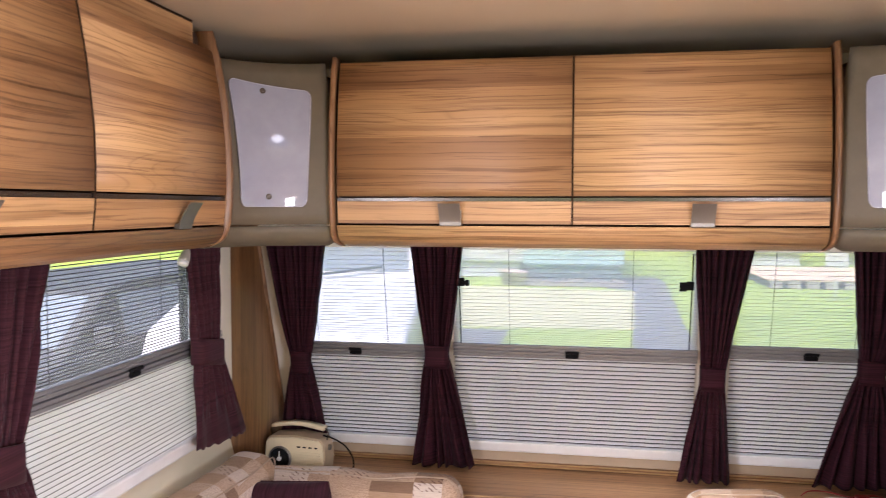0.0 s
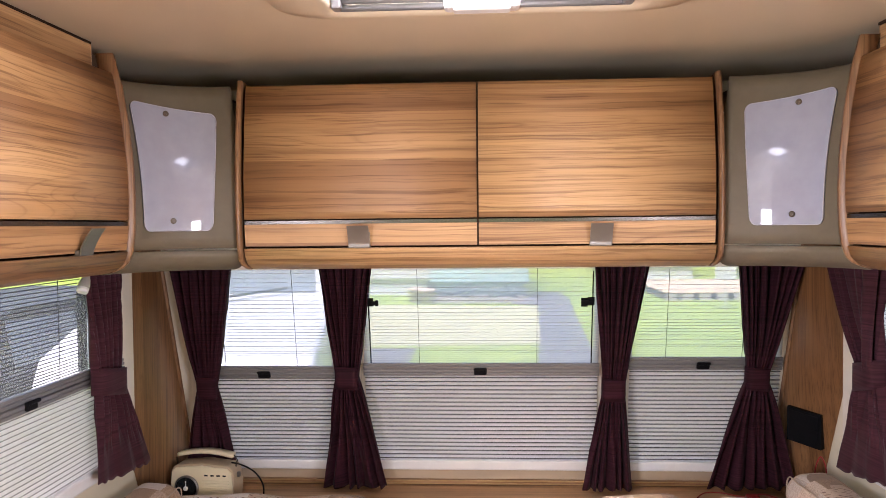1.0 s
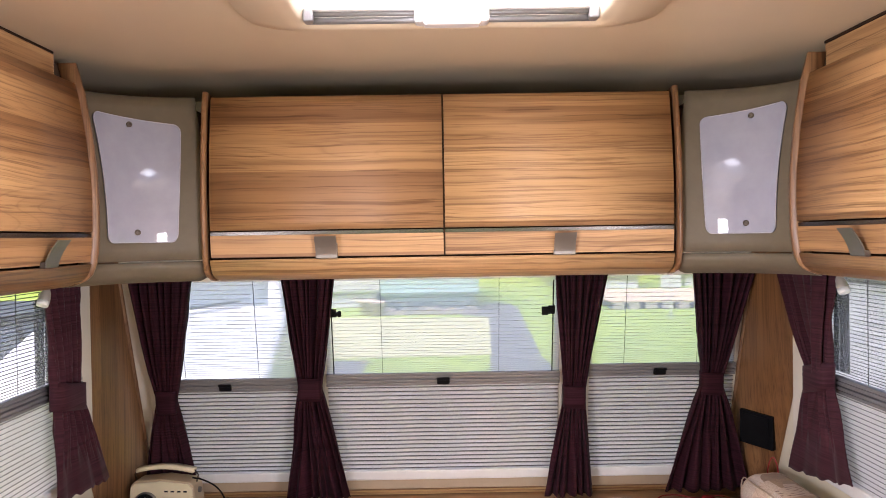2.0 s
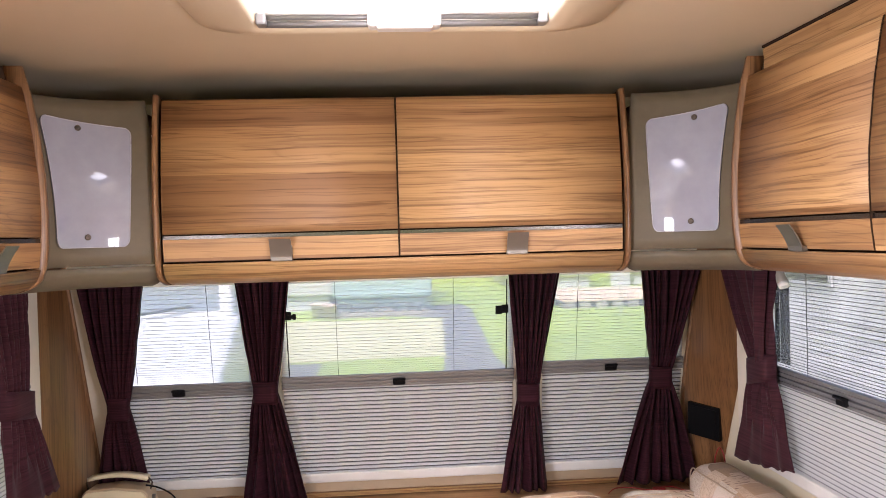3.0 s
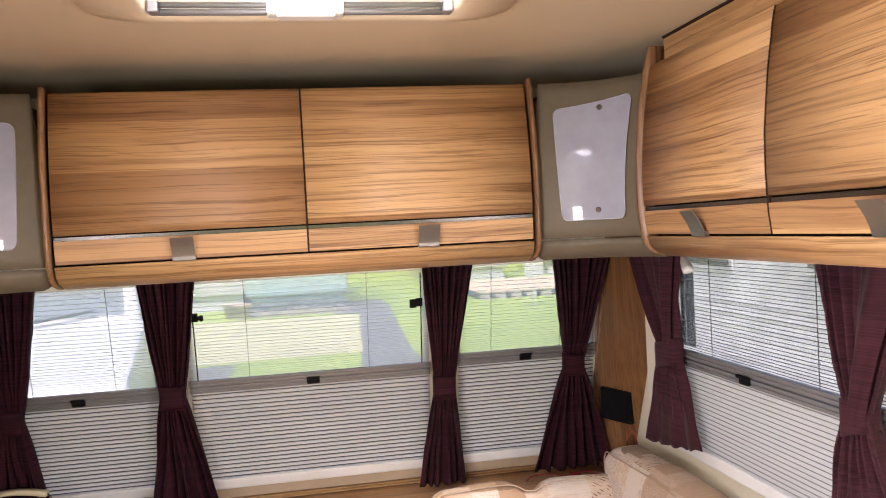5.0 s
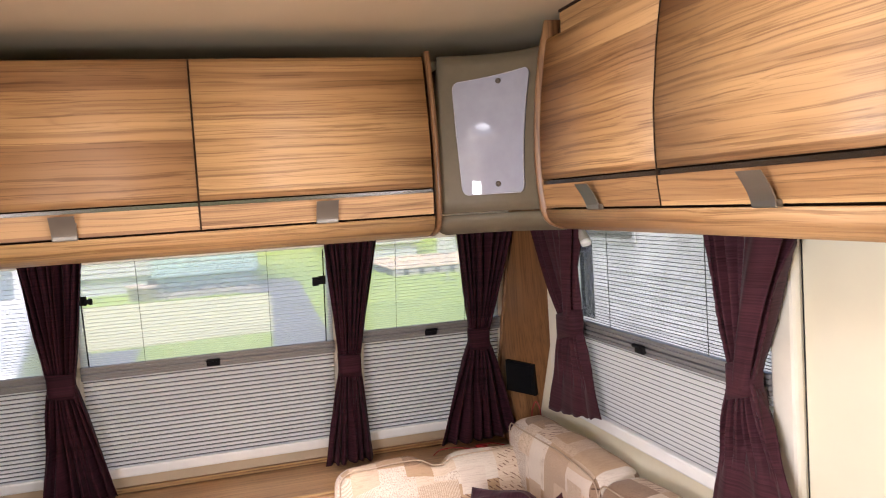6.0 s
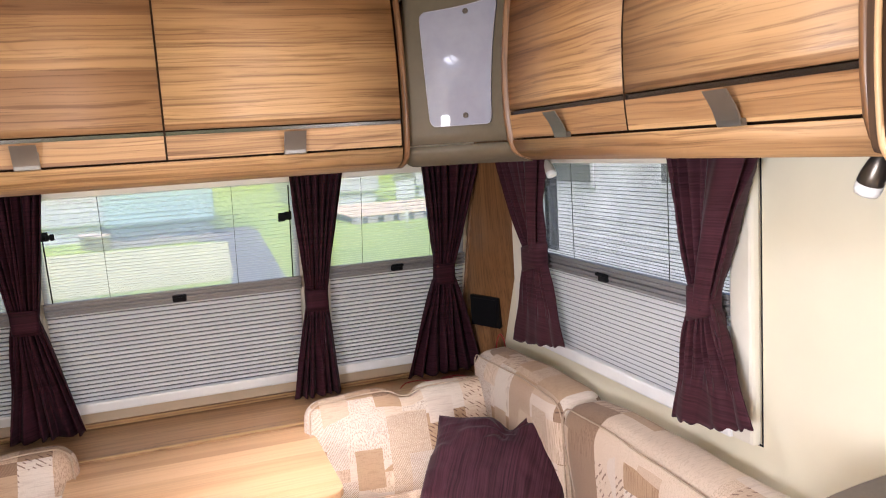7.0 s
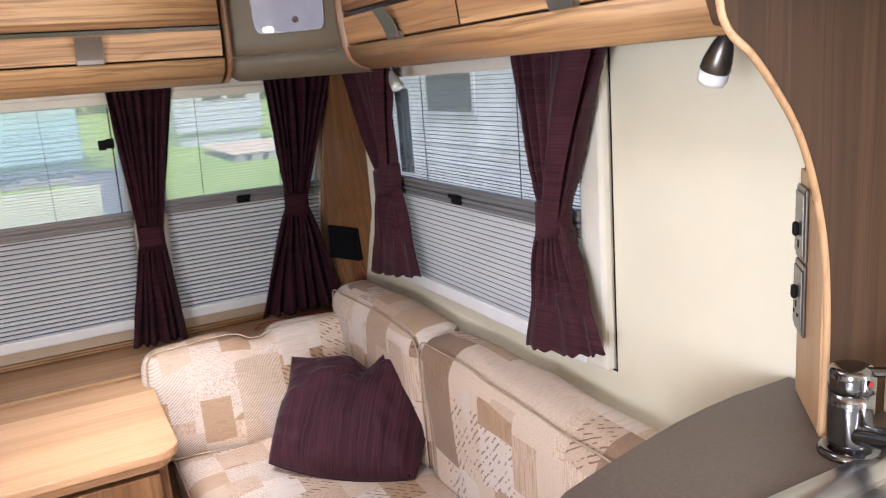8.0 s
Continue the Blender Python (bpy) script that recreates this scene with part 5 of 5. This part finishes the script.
lps = [rounded(0.56, 1.04, 0.04, 0.502, 0.05, 0.9515), rounded(0.562, 1.038, 0.042, 0.500, 0.05, 0.957), rounded(0.585, 1.015, 0.065, 0.478, 0.045, 0.957), rounded(0.60, 1.0, 0.08, 0.463, 0.045, 0.952)]
rr = [[bm.verts.new(p) for p in lp] for lp in lps]
for a, b in zip(rr, rr[1:]):
    for i in range(len(a)):
        bm.faces.new((a[i], a[(i + 1) % len(a)], b[(i + 1) % len(b)], b[i]))
part("rim", bm, STEEL, sink, "raised steel rim", True)
bm = bmesh.new()
lps = [rounded(0.60, 1.0, 0.08, 0.463, 0.045, 0.9525), rounded(0.606, 0.994, 0.086, 0.457, 0.045, 0.9515)]
rr = [[bm.verts.new(p) for p in lp] for lp in lps]
for i in range(len(rr[0])):
    bm.faces.new((rr[0][i], rr[0][(i + 1) % len(rr[0])], rr[1][(i + 1) % len(rr[1])], rr[1][i]))
bm.faces.new(rr[1])
part("drainer", bm, STEEL, sink, "flat steel drainer")
tap = thing("tap", "chrome single-lever mixer tap behind the sink", "tap", (0.938, 0.522, 0.95))
tc = Vector((0.938, 0.522, 0.95))
part("flange", disc_turn([(0.034, 0.0), (0.034, 0.004), (0.031, 0.008), (0.026, 0.009)], tc, 28), CHROME, tap, "round chrome flange", True)
part("barrel", disc_turn([(0.024, 0.008), (0.0242, 0.02), (0.0243, 0.04), (0.0243, 0.06), (0.0245, 0.0765)], tc, 28), CHROME, tap, "chrome barrel", True)
cap = part("lever_cap", disc_turn([(0.0248, 0.078), (0.0248, 0.086), (0.0248, 0.094), (0.0243, 0.100), (0.0225, 0.104), (0.018, 0.106), (0.008, 0.107)], tc, 28), CHROME, tap, "domed lever cap", True)
part("marker", disc_turn([(0.0035, 0), (0.003, 0.001)], tc + Vector((-0.005, -0.026, 0.093)), 12, Vector((-0.2, -1, 0))), RED, cap, "red heat marker")
part("lever", tube(spline([tc + Vector((0.005, -0.01, 0.100)), tc + Vector((0.02, -0.05, 0.108)), tc + Vector((0.03, -0.09, 0.118))]), 0.006, 10), CHROME, tap, "chrome lever", True)
part("spout", tube(spline([tc + Vector((-0.005, -0.012, 0.028)), tc + Vector((-0.02, -0.06, 0.045)), tc + Vector((-0.04, -0.14, 0.07))]), [0.013 - 0.0002 * i for i in range(17)], 14), CHROME, tap, "chrome swivel spout", True)
kl = thing("kitchen_locker", "pale wood overhead kitchen locker beside the partition", "locker", (0.9, -0.3, 1.46))
part("body", box((0.80, -1.3, 1.485), (1.065, 0.54, 1.94), 0.002), WOOD_Y, kl)
part("bottom_shelf", box((0.765, -1.3, 1.459), (1.065, 0.545, 1.484), 0.003), BEECH, kl, "pale wood bottom board")
for a, b in ((-1.28, -0.68), (-0.67, -0.07), (-0.06, 0.53)):
    part("door", box((0.778, a, 1.492), (0.799, b, 1.935), 0.004), BEECH, kl, "pale wood door")


# ---- outside ----
def grass():
    k = Mat("mown_grass", 0.9)
    a = k.noise(k.coord(shift=False), 0.6, 3.0)
    f = k.noise(k.coord(shift=False), 9.0, 4.0)
    c = k.ramp(a, [(0.3, (0.20, 0.30, 0.025)), (0.7, (0.30, 0.40, 0.04))])
    k.color(k.mix(0.5, c, k.ramp(f, [(0.3, (0.7, 0.75, 0.6)), (0.7, (1.15, 1.1, 1.0))]), "MULTIPLY"))
    k.bump(f, 0.6, 0.02)
    return k.m


ASPHALT = plain("pale_tarmac", (0.12, 0.117, 0.125), 0.85, vary=0.15, scale=3, bump=0.4, bscale=60)
SAND = plain("pale_gravel", (0.43, 0.42, 0.23), 0.9, vary=0.12, scale=2, bump=0.4, bscale=40)
GRAVEL = plain("grey_gravel", (0.40, 0.39, 0.37), 0.9, vary=0.3, scale=1.5, bump=0.4, bscale=40)
DECK = plain("weathered_timber", (0.58, 0.44, 0.30), 0.8, vary=0.12, scale=6)
WHITE_PAINT = plain("white_bodywork", (0.52, 0.53, 0.55), 0.25, vary=0.03, scale=2)
# cladding greyed for shade: darker copy of the caravans' white paint
SHADED_PAINT = plain("shaded_grey_cladding", (0.44, 0.445, 0.455), 0.5, vary=0.3, scale=1.2)
SILVER = plain("silver_bodywork", (0.62, 0.64, 0.67), 0.25, 0.3, vary=0.03, scale=2)
DARK_PAINT = plain("slate_bodywork", (0.025, 0.028, 0.035), 0.55, 0.0, vary=0.05, scale=2)
TEAL = plain("pale_teal_cladding", (0.34, 0.50, 0.49), 0.6, vary=0.07, scale=1.5)
TINT = plain("tinted_glazing", (0.15, 0.18, 0.21), 0.08, vary=0.1)
DARK_GLASS = plain("dark_glazing", (0.035, 0.04, 0.045), 0.3, vary=0.1)
TYRE = plain("black_tyre", (0.025, 0.025, 0.025), 0.8, vary=0.1)
STONE = plain("grey_edging_stone", (0.33, 0.30, 0.27), 0.85, vary=0.2, scale=4)
TERRACOTTA = plain("pale_terracotta", (0.52, 0.42, 0.34), 0.8, vary=0.1)

solo("ground", box((-400, -400, GROUND - 0.5), (400, 400, GROUND)), grass(), "mown green lawn around the caravans", "lawn", "structure")
G = GROUND
solo("road", prism([(0.55, 8.0), (1.9, 8.0), (1.8, 13.5), (2.35, 22.5), (2.25, 24.0), (1.6, 24.3), (0.95, 23.2), (0.65, 20.7), (1.34, 20.25)], 2, G, G + 0.012), ASPHALT, "grey tarmac path across the lawn", "path", "structure")
solo("driveway", box((-14.0, 2.9, G), (-1.2, 13.3, G + 0.008)), ASPHALT, "grey tarmac parking strip", "road", "structure")
solo("pitch", prism([(-3.2, 13.4), (0.95, 13.7), (1.33, 20.0), (-3.6, 20.5)], 2, G, G + 0.02), SAND, "pale gravel pitch beside the path", "gravel", "structure")
solo("side_pitch", box((2.2, -6.0, G), (9.0, 11.0, G + 0.008)), GRAVEL, "pale gravel strip between the caravans", "gravel", "structure")
solo("bend", prism([(6.2, 25.2), (14.0, 26.0), (14.0, 29.0), (6.2, 28.0)], 2, G, G + 0.012), ASPHALT, "grey tarmac lane past the caravans", "road", "structure")


def caravan(x0, x1, y0, y1, height, mat, label, face, name="holiday_caravan"):
    """A long static caravan: body on a dark skirt, roof, and windows on the sides that show."""
    z0 = G + 0.45
    cv = thing(name, label, "caravan", ((x0 + x1) / 2, (y0 + y1) / 2, G), "caravans")
    part("skirt", box((x0 + 0.15, y0 + 0.15, G), (x1 - 0.15, y1 - 0.15, z0)), mat, cv, "recessed skirt")
    part("wall", box((x0, y0, z0), (x1, y1, G + height), 0.08, 3), mat, cv)
    part("roof", box((x0 - 0.05, y0 - 0.05, G + height), (x1 + 0.05, y1 + 0.05, G + height + 0.09), 0.03), WHITE_PAINT, cv, "low pale roof")
    for i in range(6):
        z = z0 + 0.2 + i * 0.11
        bm = box((x0 - 0.008, y0 - 0.008, z), (x1 + 0.008, y1 + 0.008, z + 0.018))
        part("cladding_rib", bm, mat, cv, "raised cladding rib")
    for a, b, za, zb in face[1]:
        if face[0] == "y":
            bm = box((a, y0 - 0.03, za), (b, y0 - 0.004, zb), 0.01)
            gl = box((a + 0.06, y0 - 0.036, za + 0.06), (b - 0.06, y0 - 0.031, zb - 0.06))
        else:
            bm = box((x0 - 0.03, a, za), (x0 - 0.004, b, zb), 0.01)
            gl = box((x0 - 0.036, a + 0.06, za + 0.06), (x0 - 0.031, b - 0.06, zb - 0.06))
        wn_ = part("window", bm, mat if mat is SHADED_PAINT else WHITE_PAINT, cv, "pale framed window")
        part("pane", gl, DARK_GLASS, wn_, "dark glazing")
    return cv


caravan(-1.62, 1.2, 22.0, 30.0, 2.7, TEAL, "pale teal holiday caravan beyond the gravel pitch", ("y", [(-1.1, -0.3, 1.25, 1.9), (0.1, 0.8, 1.25, 1.9)]))
caravan(-6.2, -1.66, 23.4, 32.0, 2.8, WHITE_PAINT, "white holiday caravan beside the teal one", ("y", [(-5.6, -4.4, 0.9, 1.7), (-3.9, -3.2, 0.9, 1.7)]))
caravan(4.7, 7.9, 29.6, 36.0, 2.75, WHITE_PAINT, "white holiday caravan behind the timber deck", ("y", [(5.7, 6.5, 0.95, 1.5), (6.6, 7.4, 0.95, 1.5)]))
caravan(9.7, 14.5, 30.5, 34.0, 2.75, WHITE_PAINT, "white holiday caravan across the lane", ("y", [(10.3, 11.4, 0.85, 1.5), (12.2, 13.6, 0.85, 1.5)]))
caravan(4.3, 7.3, 3.6, 9.9, 2.75, SHADED_PAINT, "holiday caravan greyed for shade, standing close to the side window", ("x", [(7.15, 8.3, 0.92, 1.75), (4.8, 6.0, 0.95, 1.75)]))
caravan(-22.0, -12.0, 12.0, 16.0, 2.75, WHITE_PAINT, "white holiday caravan far across the lawn", ("y", [(-20.5, -18.5, 0.8, 1.6), (-16.5, -14.5, 0.8, 1.6)]))

# low bed with edging stones and pots before the teal caravan
bm = bmesh.new()
rnd = random.Random(5)
for i in range(34):
    x = -1.5 + i * 0.078
    box((x, 20.9 + rnd.uniform(-0.05, 0.05), G), (x + 0.075, 21.1, G + rnd.uniform(0.12, 0.22)), 0.012, bm=bm)
solo("edging_stones", bm, STONE, "row of upright grey edging stones", "stones", "stuff")
HEDGE = plain("dull_shrub_leaves", (0.13, 0.17, 0.17), 0.9, vary=0.3, scale=6)
bm = bmesh.new()
for i in range(900):
    c = Vector((rnd.uniform(-1.5, 1.1), rnd.uniform(21.2, 21.8), G + 0.05 + 0.28 * rnd.random() ** 0.8))
    d = Vector((rnd.uniform(-1, 1), rnd.uniform(-1, 1), rnd.uniform(-0.3, 1))).normalized()
    e = d.orthogonal().normalized() * 0.05
    vs = [bm.verts.new(c + p) for p in (-e, d * 0.05 + e.cross(d) * 0.5, e, -d * 0.05)]
    bm.faces.new(vs)
solo("low_shrubs", bm, HEDGE, "low grey-green shrubs in front of the caravan", "shrub", "stuff")
for x, y in ((-1.95, 21.3), (-1.62, 20.9)):
    solo("plant_pot", disc_turn([(0.16, 0.0), (0.22, 0.34), (0.24, 0.34), (0.24, 0.40), (0.20, 0.40), (0.19, 0.33)], (x, y, G), 20), TERRACOTTA, "pale terracotta pot on the grass", "pot", smooth=True)

deck = thing("timber_deck", "low pale timber deck on the lawn", "deck", (7.2, 23.5, G), "decks")
for i in range(33):
    part("plank", box((4.85, 21.5 + i * 0.145, G + 0.20), (9.4, 21.635 + i * 0.145, G + 0.235), 0.004), DECK, deck)
for i in range(10):
    part("block", box((4.9 + i * 0.46, 21.52, G), (5.2 + i * 0.46, 21.7, G + 0.2)), STONE, deck, "grey block support")
post = thing("sign_post", "pale sign on a thin post in the lawn", "sign", (5.75, 19.0, G))
part("post", tube([(5.75, 19.0, G), (5.75, 19.0, G + 1.0)], 0.03), SILVER, post)
part("board", box((5.5, 18.96, G + 0.75), (6.0, 18.99, G + 1.25), 0.01), WHITE_PAINT, post, "pale board")


def vehicle(name, label, m, length, width, body_z, roof_z, mat, bonnet, screen, tail, category):
    """A car or van that faces along -y: body, cabin, glazing, wheels. bonnet: where the windscreen starts."""
    v = thing(name, label, category, m.translation, "vehicles")
    h, w = length / 2, width / 2

    def put(nm, bm, mt, par=v, lb="", smooth=False):
        bm.transform(m)
        return part(nm, bm, mt, par, lb, smooth)

    side = [(-h, 0.35), (-h + 0.05, body_z * 0.62), (-h + 0.22, body_z * 0.80), (-h + bonnet, body_z), (h - 0.1, body_z * 1.02), (h, body_z * 0.7), (h, 0.3), (-h + 0.2, 0.22)]
    put("body", prism(side, 0, -w, w, bevel=0.05), mat)
    top = [(-h + bonnet - 0.05, body_z - 0.03), (-h + screen, roof_z - 0.05), (-h + screen + 0.3, roof_z), (h - tail - 0.2, roof_z), (h - tail + 0.35, body_z - 0.03)]
    bm = prism(top, 0, -w + 0.05, w - 0.05, bevel=0.04)
    for q in bm.verts:
        q.co.x *= 1 - 0.14 * (q.co.z - body_z) / max(0.2, roof_z - body_z)
    put("cabin", bm, mat, v, "painted roof and pillars")
    # windscreen and side glass set just proud of the cabin
    def ws(a, b):
        z = body_z + 0.06 + (roof_z - body_z - 0.16) * b
        k = (z - body_z + 0.03) / (roof_z - 0.05 - body_z + 0.03)
        y = -h + bonnet - 0.05 + (screen - bonnet + 0.05) * k - 0.012
        return Vector(((w - 0.17) * (2 * a - 1) * (1 - 0.12 * b), y, z))
    put("windscreen", slab(ws, 8, 4, (0, 0.008, 0)), TINT, v, "dark sloping windscreen")
    for s in (-1, 1):
        for a, b in ((-h + screen + 0.12, -h + screen + 1.05), (-h + screen + 1.15, h - tail - 0.2)):
            def sg(p, q, s=s, a=a, b=b):
                z = body_z + 0.05 + (roof_z - body_z - 0.15) * q
                return Vector((s * ((w - 0.05) * (1 - 0.14 * (z - body_z) / (roof_z - body_z)) + 0.006), a + (b - a) * p, z))
            put("side_window", slab(sg, 1, 1, (-s * 0.004, 0, 0)), TINT, v, "dark side window")
        put("headlight", box((s * (w - 0.42) - 0.16, -h - 0.005, body_z * 0.60), (s * (w - 0.42) + 0.16, -h + 0.12, body_z * 0.74), 0.02), WHITE_PLASTIC, v, "clear headlight")
        put("mirror", box((s * (w + 0.02) - 0.09, -h + bonnet + 0.35, body_z + 0.02), (s * (w + 0.02) + 0.09, -h + bonnet + 0.47, body_z + 0.2), 0.03), mat, v, "door mirror")
        for y in (-h + 0.85, h - 0.85):
            wh = put("wheel", disc_turn([(0.20, -0.10), (0.21, 0.10), (0.19, 0.11)], (s * (w - 0.1), y, 0.32), 24, Vector((s, 0, 0))), SILVER, v, "alloy wheel")
            put("tyre", disc_turn([(0.22, -0.09), (0.31, -0.09), (0.33, -0.05), (0.33, 0.05), (0.31, 0.09), (0.22, 0.09)], (s * (w - 0.1), y, 0.32), 24, Vector((s, 0, 0))), TYRE, wh, "black tyre", True)
    bm = tube([(-0.55, -h + bonnet - 0.06, body_z + 0.02), (0.05, -h + bonnet + 0.0, body_z + 0.10)], 0.012)
    tube([(0.0, -h + bonnet - 0.06, body_z + 0.02), (0.6, -h + bonnet + 0.0, body_z + 0.10)], 0.012, bm=bm)
    put("wiper", bm, BLACK, v, "black wipers")
    return v


vehicle("van", "white van parked nose towards the caravan", pose(-2.38, 7.75, G, 0, 0, 4), 5.2, 2.0, 1.5, 2.3, WHITE_PAINT, 1.35, 2.1, 0.1, "van")
vehicle("car", "slate grey car parked on the tarmac", pose(-4.45, 6.4, G, 0, 0, -3), 4.6, 1.75, 1.0, 1.50, DARK_PAINT, 0.95, 1.6, 0.15, "car")

# far trees and hedge line
LEAF = plain("hedge_leaves", (0.06, 0.10, 0.04), 0.9, vary=0.35, scale=3)
bm = bmesh.new()
for i in range(5200):
    c = Vector((rnd.uniform(-90, 90), rnd.uniform(108, 114), G + 4.5 * rnd.random() * (0.7 + 0.3 * math.sin(i * 1.7))))
    d = Vector((rnd.uniform(-1, 1), rnd.uniform(-1, 1), rnd.uniform(-1, 1))).normalized()
    e = d.orthogonal().normalized() * 0.45
    bm.faces.new([bm.verts.new(c + p) for p in (-e, d * 0.4, e, -d * 0.4)])
solo("far_hedge", bm, LEAF, "far hedge of dark green leaves", "hedge", "stuff")
